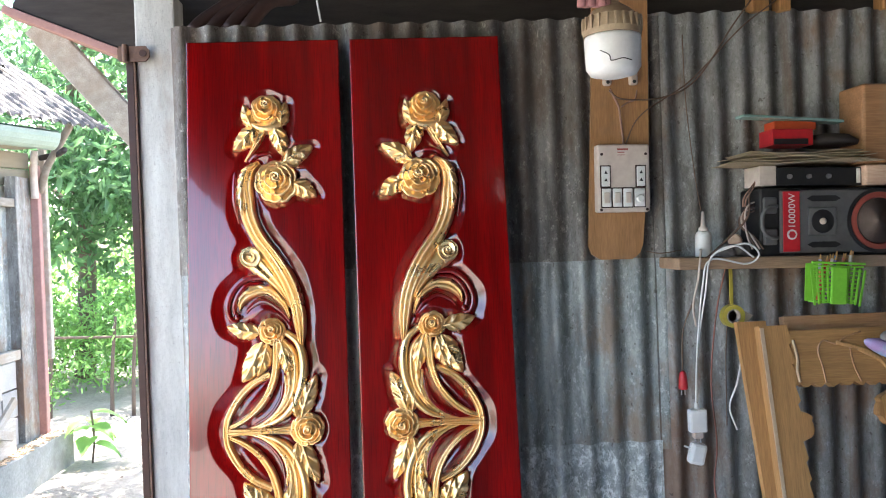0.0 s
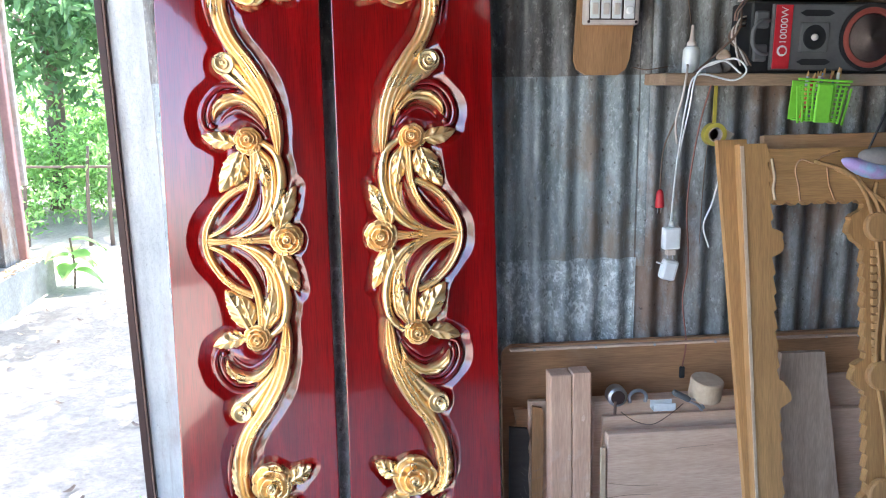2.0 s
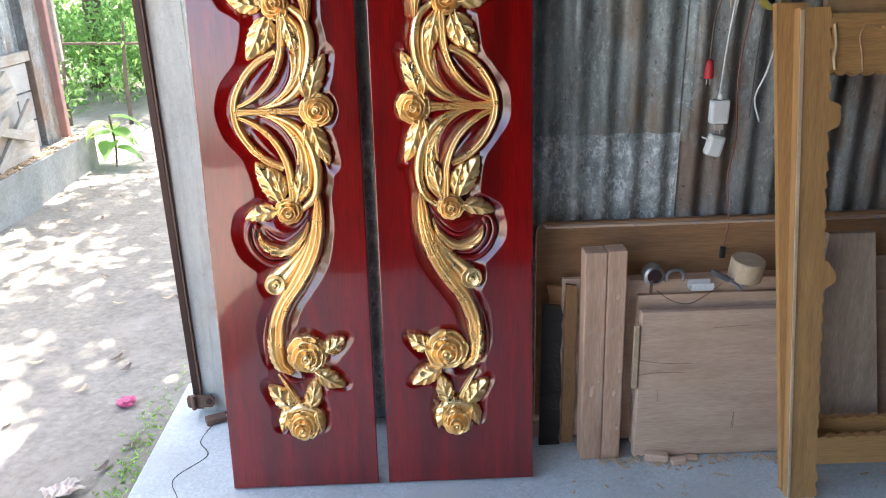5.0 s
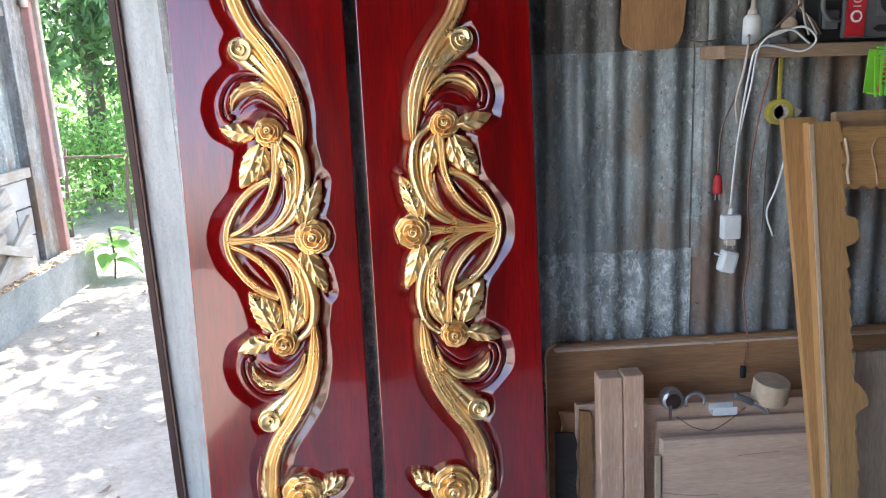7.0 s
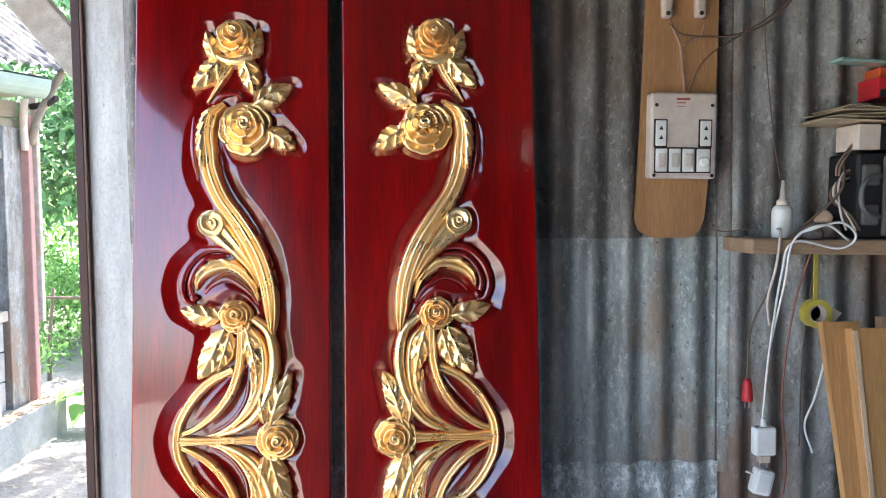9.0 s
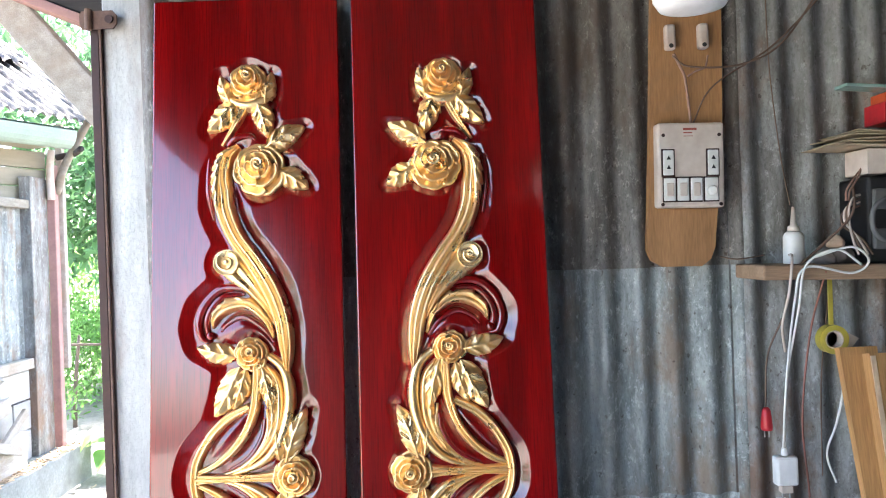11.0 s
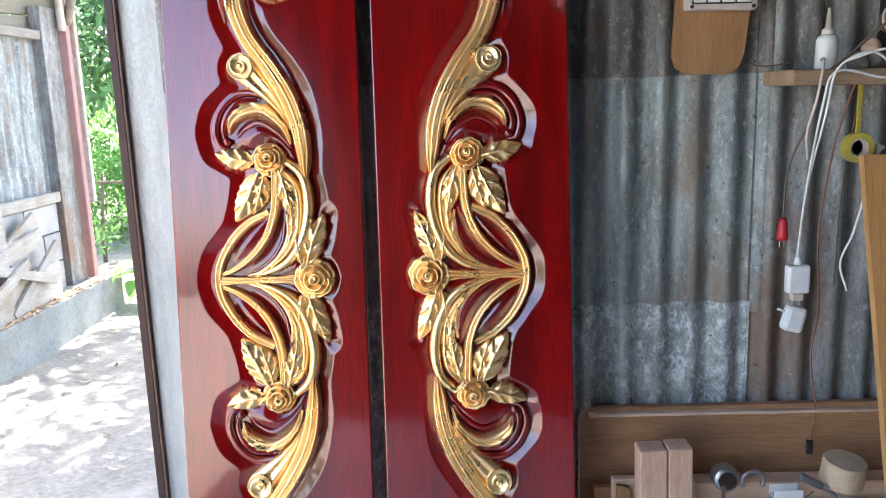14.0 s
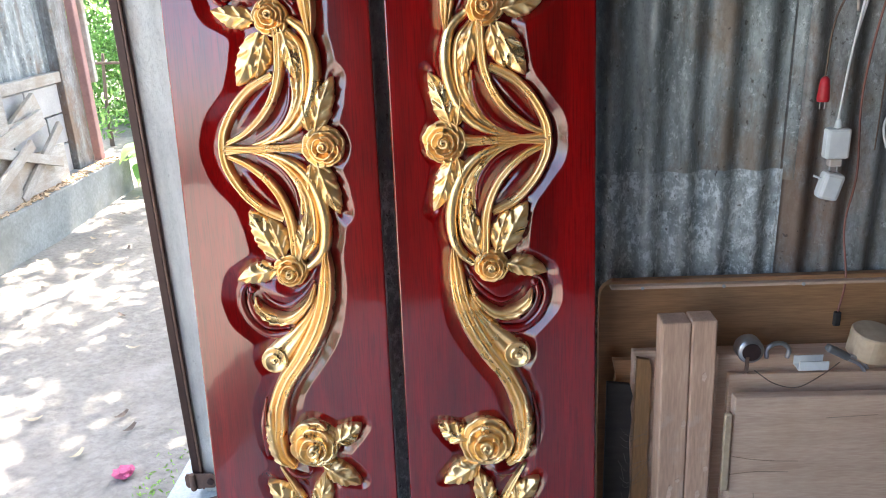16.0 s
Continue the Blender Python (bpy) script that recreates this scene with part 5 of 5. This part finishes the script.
# shavings and offcuts on the floor
random.seed(4)
chip_meshes = []
for k in range(6):
    bm = box(-0.007, 0.007, -0.0025, 0.0025, 0, 0.002, 0.0)
    for v in bm.verts:
        v.co.z += 0.008 * abs(v.co.x / 0.007) ** 2 * (k % 3) * 0.4
        v.co.x *= 0.6 + 0.25 * k
    chip_meshes.append(mesh_of("wood_chip", bm, M_CHIP))
for k in range(150):
    x = random.uniform(1.06, 1.66) if k < 105 else random.uniform(0.95, 1.9)
    y = random.gauss(0.055, 0.018) if k < 105 else random.uniform(-0.25, 0.06)
    ob = new("wood_chip", random.choice(chip_meshes))
    ob.matrix_basis = pose(x, y, 0.0006, 0, 0, random.uniform(0, 360))
    tagged(ob, "curled pale wood shaving on the concrete floor", "wood chip", "wood shavings")
for x, y, s in ((1.225, 0.062, 0.026), (1.285, 0.045, 0.016), (1.33, 0.06, 0.012)):
    solo("offcut", box(-s * 1.3, s * 1.3, -0.012, 0.012, 0, s, 0.002), M_DUSTY, pose(x, y, 0, 0, 0, random.uniform(-25, 25)), "small wooden offcut among the shavings", "offcut", "offcuts")


# ---- outside: plinth house, path, trees ----
KX = -2.0
plinth = solo("plinth", box(-6, KX, 0.9, 4.25, -0.15, 0.2, 0.012), M_PLASTER, pose(0, 0, 0), "grey cement plinth of the neighbouring hut", "plinth", kind="structure")
hut = thing("hut", pose(KX - 0.12, 0, 0.2), "neighbouring hut with tin walls, block base and corrugated roof", "hut")
wall_sheet = corrugated(1.2, 4.0, 0.62, 1.75, 0, 0.1, 0, 0.012)
part("tin_wall", wall_sheet, M_ZINC, hut, "weathered tin wall", True).matrix_basis = pose(-0.1, 0, 0, 0, 0, 90)
part("corner_sheet", box(-0.10, -0.02, 3.78, 4.0, 0.0, 1.9, 0.006), M_ZINC_RUST, hut, "zinc corner strip")
part("corner_post", box(-0.03, 0.03, 4.01, 4.07, 0.0, 2.0, 0.008), M_PINKWOOD, hut, "red-brown corner post")
part("second_post", box(0.0, 0.05, 4.09, 4.14, 0.55, 2.3, 0.008), M_SCRAP, hut, "grey post")
part("wall_rail", box(-0.09, -0.03, 1.2, 3.78, 0.6, 0.67, 0.006), M_SCRAP, hut)
part("upper_rail", box(-0.09, -0.03, 1.2, 3.78, 1.68, 1.74, 0.006), M_SCRAP, hut)
for j in range(3):
    for i in range(6):
        y0 = 1.26 + i * 0.42 + (0.2 if j % 2 else 0)
        part("block", box(-0.16, -0.06, y0, min(y0 + 0.405, 3.77), 0.0 + j * 0.2, 0.19 + j * 0.2, 0.006), M_BLOCK, hut)
TURN_IN = pose(0.0, 4.0, 0) @ pose(0, 0, 0, 0, 0, -24) @ pose(0.0, -4.0, 0)  # the eave stands askew to the plinth


def eave(name, bm, material, label="", m=None, smooth=False):
    ob = part(name, bm, material, hut, label, smooth)
    ob.matrix_basis = TURN_IN if m is None else TURN_IN @ m
    return ob


for j in range(3):
    eave("cladding_board", box(-0.08, -0.03, 0.6, 4.0, 1.72 + j * 0.125, 1.838 + j * 0.125, 0.008), M_CREAMW, "cream cladding board")
eave("soffit_board", box(-0.03, 0.24, 0.6, 3.9, 2.10, 2.13, 0.004), M_CREAMW, "cream soffit")
eave("gutter", outline([(0.26 + 0.085 * math.cos(a / 10 * math.pi), 2.20 - 0.12 * math.sin(a / 10 * math.pi)) for a in range(11)] + [(0.33 - 0.13 * k, 2.215) for k in range(2)], 0.6, 3.95), M_GUTTER, "pale green rain gutter")
eave("roof", corrugated(0.6, 4.4, 0.0, 3.2, 0, 0.085, 0, 0.016), M_ROOF, "corrugated tin roof", pose(0.38, 0, 2.27, 0, 0, 90) @ pose(0, 0, 0, -58, 0, 0), True)
eave("upper_roof", corrugated(0.6, 4.15, 0.0, 2.5, 0, 0.085, 0, 0.016), M_ROOF, "upper tin sheet", pose(-0.35, 0, 2.78, 0, 0, 90) @ pose(0, 0, 0, -60, 0, 0), True)
part("eave_strut", tube([(0.02, 4.06, 1.8), (0.10, 4.02, 1.98), (0.20, 3.98, 2.12), (0.32, 3.95, 2.3)], 0.028, 14, 8), M_SCRAP, hut, "crooked wooden strut", True)
part("gutter_bracket", tube([(0.05, 4.02, 2.05), (0.18, 4.0, 2.07), (0.28, 3.9, 2.09)], 0.022, 12, 8), M_NEAR_BLACK, hut, "", True)
part("downpipe", tube([(0.03, 3.98, 2.1), (0.02, 3.98, 1.95), (0.02, 3.98, 1.75)], 0.025, 10, 8), M_CREAM, hut, "pale pipe", True)

# scrap timber on the plinth
for k, (y0, y1, z0, z1, dx) in enumerate(((2.6, 3.5, 0.22, 0.46, 0.0), (2.5, 3.3, 0.48, 0.58, 0.03), (2.4, 3.2, 0.64, 0.70, 0.0), (2.9, 3.4, 0.5, 0.62, -0.02))):
    t = thing("scrap_board", pose(KX - 0.10 + dx, y0, z0 - 0.02, (0, 10, -2, 24)[k], 0, 0), "grey weathered scrap board leaning on the hut", "board", "scrap boards")
    part("panel", box(0, 0.03, 0, y1 - y0, 0, z1 - z0, 0.004), M_SCRAP, t)
t = thing("scrap_door", pose(KX - 0.08, 2.55, 0.2), "weathered wooden door panel leaning on the hut wall", "board")
part("panel", box(0, 0.03, 0, 0.36, 0, 1.02, 0.004), M_SCRAP, t)
for k, (a, y, z) in enumerate(((31, 2.95, 0.22), (-17, 2.75, 0.50), (22, 2.45, 0.27))):
    t = thing("crossed_plank", pose(KX - 0.065 + 0.028 * k, y, z, a, 0, 0), "pale grey scrap plank leaning askew in the scrap heap", "plank", "scrap boards")
    part("plank", box(0, 0.025, -0.05, 0.62, 0, 0.06, 0.004), M_SCRAP, t)
bm = bmesh.new()
for k in range(260):
    y = random.uniform(2.3, 4.1)
    box(-0.03, 0.03, -0.006, 0.006, 0, 0.006, 0, bm, pose(KX - random.uniform(0.01, 0.09), y, 0.203, 0, random.uniform(-20, 20), random.uniform(0, 360)))
solo("straw", bm, M_CHIP, pose(0, 0, 0), "scattered dry straw and shavings on the plinth", "straw", kind="stuff")

# leaves and trees
def leaf_cloud(name, n, centre, size, length, material, label, cat, seed=1, shell=False):
    rng = np.random.default_rng(seed)
    c = rng.normal(0, 0.5, (n, 3)) * size + centre
    if shell:
        tw = rng.normal(0, 1, (max(8, n // 40), 3)) * np.array(size) * 0.5 + centre
        c = tw[rng.integers(0, len(tw), n)] + rng.normal(0, length * 1.1, (n, 3))
    d = rng.normal(0, 1, (n, 3)) + np.array([0, 0, -0.7])
    d /= np.linalg.norm(d, axis=1)[:, None]
    s = np.cross(d, rng.normal(0, 1, (n, 3)))
    s /= np.linalg.norm(s, axis=1)[:, None] + 1e-9
    up = np.cross(s, d)
    L = length * rng.uniform(0.6, 1.2, (n, 1))
    w = L * 0.17
    v = np.stack([c, c + d * L * 0.35 + s * w + up * w * 0.3, c + d * L, c + d * L * 0.35 - s * w + up * w * 0.3, c + d * L * 0.7 + s * w * 0.7, c + d * L * 0.7 - s * w * 0.7, c + d * L * 0.5], 1).reshape(-1, 3)
    i = np.arange(n)[:, None] * 7
    f = np.concatenate([i + np.array([[0, 1, 6]]), i + np.array([[0, 6, 3]]), i + np.array([[1, 4, 6]]), i + np.array([[6, 5, 3]]), i + np.array([[4, 2, 6]]), i + np.array([[6, 2, 5]])])
    me = bpy.data.meshes.new(name)
    me.from_pydata(v.tolist(), [], f.tolist())
    me.materials.append(material)
    return me


def tree(name, x, y, h, crown, n, length, seed, material, label, blobs):
    rng = random.Random(seed)
    t = thing(name, pose(x, y, -0.1), label, "tree")
    part("trunk", tube([(0, 0, 0), (0.08, 0.05, h * 0.4), (-0.05, 0.1, h * 0.8), (0.05, 0, h)], 0.13, 20, 10, None, 0.05), M_BARK, t, smooth=True)
    for k in range(7):
        a = rng.uniform(0, 6.28)
        r = crown * rng.uniform(0.6, 1.0)
        part("limb", tube([(0, 0.05, h * (0.4 + 0.07 * k)), (r * 0.5 * math.cos(a), r * 0.5 * math.sin(a), h * (0.5 + 0.07 * k)), (r * math.cos(a), r * math.sin(a), h * (0.55 + 0.07 * k) - 0.2)], 0.05, 12, 7, None, 0.012), M_BARK, t, smooth=True)
    for k, (cx, cy, cz, sx, sy, sz) in enumerate(blobs):
        ob = new("crown", leaf_cloud("crown", n, (cx, cy, cz), (sx, sy, sz), length, material, "", "", seed + k, True))
        ob.parent = t
    return t


tree("mango_tree", -3.6, 8.5, 4.5, 2.2, 4600, 0.165, 3, M_LEAF, "leafy mango tree with long drooping leaves", [(0.6, -0.6, 2.3, 1.7, 1.2, 1.0), (-1.0, 0.2, 3.4, 2.2, 1.5, 1.4), (1.2, 0.4, 4.2, 2.2, 1.8, 1.2)])
tree("mango_tree", -1.8, 11.5, 5.5, 2.6, 2600, 0.18, 13, M_LEAF2, "taller sunlit tree behind the path", [(0, 0, 3.2, 2.6, 1.6, 1.6), (-1.5, 0, 4.8, 2.8, 1.8, 1.6)])
tree("shade_tree", 0.4, 7.4, 5.5, 2.6, 5200, 0.22, 23, M_LEAF, "tree whose crown hangs high over the path", [(-0.6, -4.6, 5.2, 1.8, 2.2, 0.5), (-0.9, -2.0, 5.4, 2.0, 2.0, 0.5)])
under = new("undergrowth", leaf_cloud("undergrowth", 26000, (-3.4, 8.2, 0.55), (3.4, 1.9, 0.62), 0.085, M_LEAF2, "", "", 5, True))
tagged(under, "dense bright green undergrowth beyond the path", "undergrowth", kind="stuff")
under2 = new("undergrowth", leaf_cloud("undergrowth", 14000, (-4.0, 12.5, 1.2), (6.0, 1.2, 1.5), 0.14, M_LEAF2, "", "", 6, True))
tagged(under2, "far thicket of light green bushes", "undergrowth", kind="stuff")
# Out of view; added to dim what the carved lacquer slopes reflect.
far_side = new("undergrowth", leaf_cloud("undergrowth", 9000, (-7.5, -5.0, 0.65), (1.2, 5.0, 1.05), 0.2, M_LEAF, "", "", 7, True))
tagged(far_side, "added unseen green thicket that dims the yard's reflection in the lacquer", "undergrowth", kind="stuff")
grass = new("grass", leaf_cloud("grass", 520, (-0.40, 0.3, -0.078), (0.07, 0.55, 0.012), 0.022, M_GRASS, "", "", 8))
tagged(grass, "thin tufts of grass along the slab edge", "grass", kind="stuff")
sapling = thing("sapling", pose(-1.86, 4.22, -0.1), "broad-leaved seedling growing at the plinth corner", "plant")
part("stem", tube([(0, 0, 0), (0.02, 0, 0.2), (0.0, 0.02, 0.42)], 0.008, 10, 6), M_BARK, sapling)
for k in range(9):
    a = k * 2.4
    bm = bmesh.new()
    L = 0.2 + 0.02 * (k % 3)
    bmesh.ops.create_grid(bm, x_segments=8, y_segments=6, size=0.5)
    for v in bm.verts:
        s, c = v.co.x + 0.5, v.co.y * 2
        wd = 0.075 * math.sin(math.pi * min(1, s * 0.92 + 0.08) ** 0.7)
        v.co = (0.02 + s * L, c * wd, 0.05 * s - 0.16 * s * s + 0.015 * abs(c))
    bm.transform(pose(0, 0, 0.16 + 0.03 * k, 0, 0, math.degrees(a)))
    part("broad_leaf", bm, M_LEAF2, sapling, smooth=True)
fence = thing("stick_fence", pose(-2.2, 6.0, -0.1), "rough fence of crooked sticks in the undergrowth", "fence")
for x, h in ((-0.75, 0.9), (-0.15, 1.0), (0.06, 1.05), (0.45, 0.9)):
    part("stick", tube([(x, 0, 0), (x + 0.02, 0, h * 0.5), (x + 0.07, 0, h)], 0.022, 8, 7, None, 0.014), M_BARK, fence, smooth=True)
part("cross_stick", tube([(-0.9, -0.03, 0.82), (0, -0.04, 0.8), (0.7, -0.03, 0.79)], 0.014, 8, 7), M_BARK, fence, smooth=True)
wrap = bmesh.new()
bmesh.ops.create_icosphere(wrap, subdivisions=3, radius=0.03)
for v in wrap.verts:
    v.co = Vector((v.co.x * 1.1, v.co.y, v.co.z * 0.5 + 0.012)) * (1 + 0.5 * noise.noise(v.co * 60))
solo("litter", wrap, M_PINK, pose(-0.53, 0.62, -0.08), "crumpled pink wrapper on the path", "litter")
flat = bmesh.new()
bmesh.ops.create_grid(flat, x_segments=12, y_segments=9, size=0.5)
for v in flat.verts:
    ragged = 1 + 0.5 * noise.noise((v.co.x * 5, v.co.y * 5, 2))
    v.co = (v.co.x * 0.10 * ragged, v.co.y * 0.07 * ragged, 0.010 + 0.022 * abs(noise.noise((v.co.x * 6, v.co.y * 6, 7))))
bmesh.ops.solidify(flat, geom=flat.faces[:], thickness=0.001)
solo("litter", flat, M_CREAM, pose(-0.55, 0.12, -0.075, 0, 0, 35), "torn pale plastic scrap on the path", "litter")
random.seed(9)
dry = []
for k in range(3):
    bm = bmesh.new()
    bmesh.ops.create_grid(bm, x_segments=4, y_segments=2, size=0.5)
    for v in bm.verts:
        v.co = (v.co.x * 0.06, v.co.y * 0.022 * (1 - abs(v.co.x)), 0.01 * v.co.x * v.co.x * 4 + 0.004 * abs(v.co.y))
    dry.append(mesh_of("dry_leaf", bm, M_PAPER if k else M_BARK))
for k in range(90):
    x, y = random.uniform(-1.9, -0.35), random.uniform(0.0, 5.5)
    ob = new("dry_leaf", random.choice(dry))
    ob.matrix_basis = pose(x, y, -0.075 + 0.02 * noise.noise((x * 1.7, y * 1.7, 0)), random.uniform(-10, 10), 0, random.uniform(0, 360))
    tagged(ob, "small dry fallen leaf on the soil", "leaf", "fallen leaves")
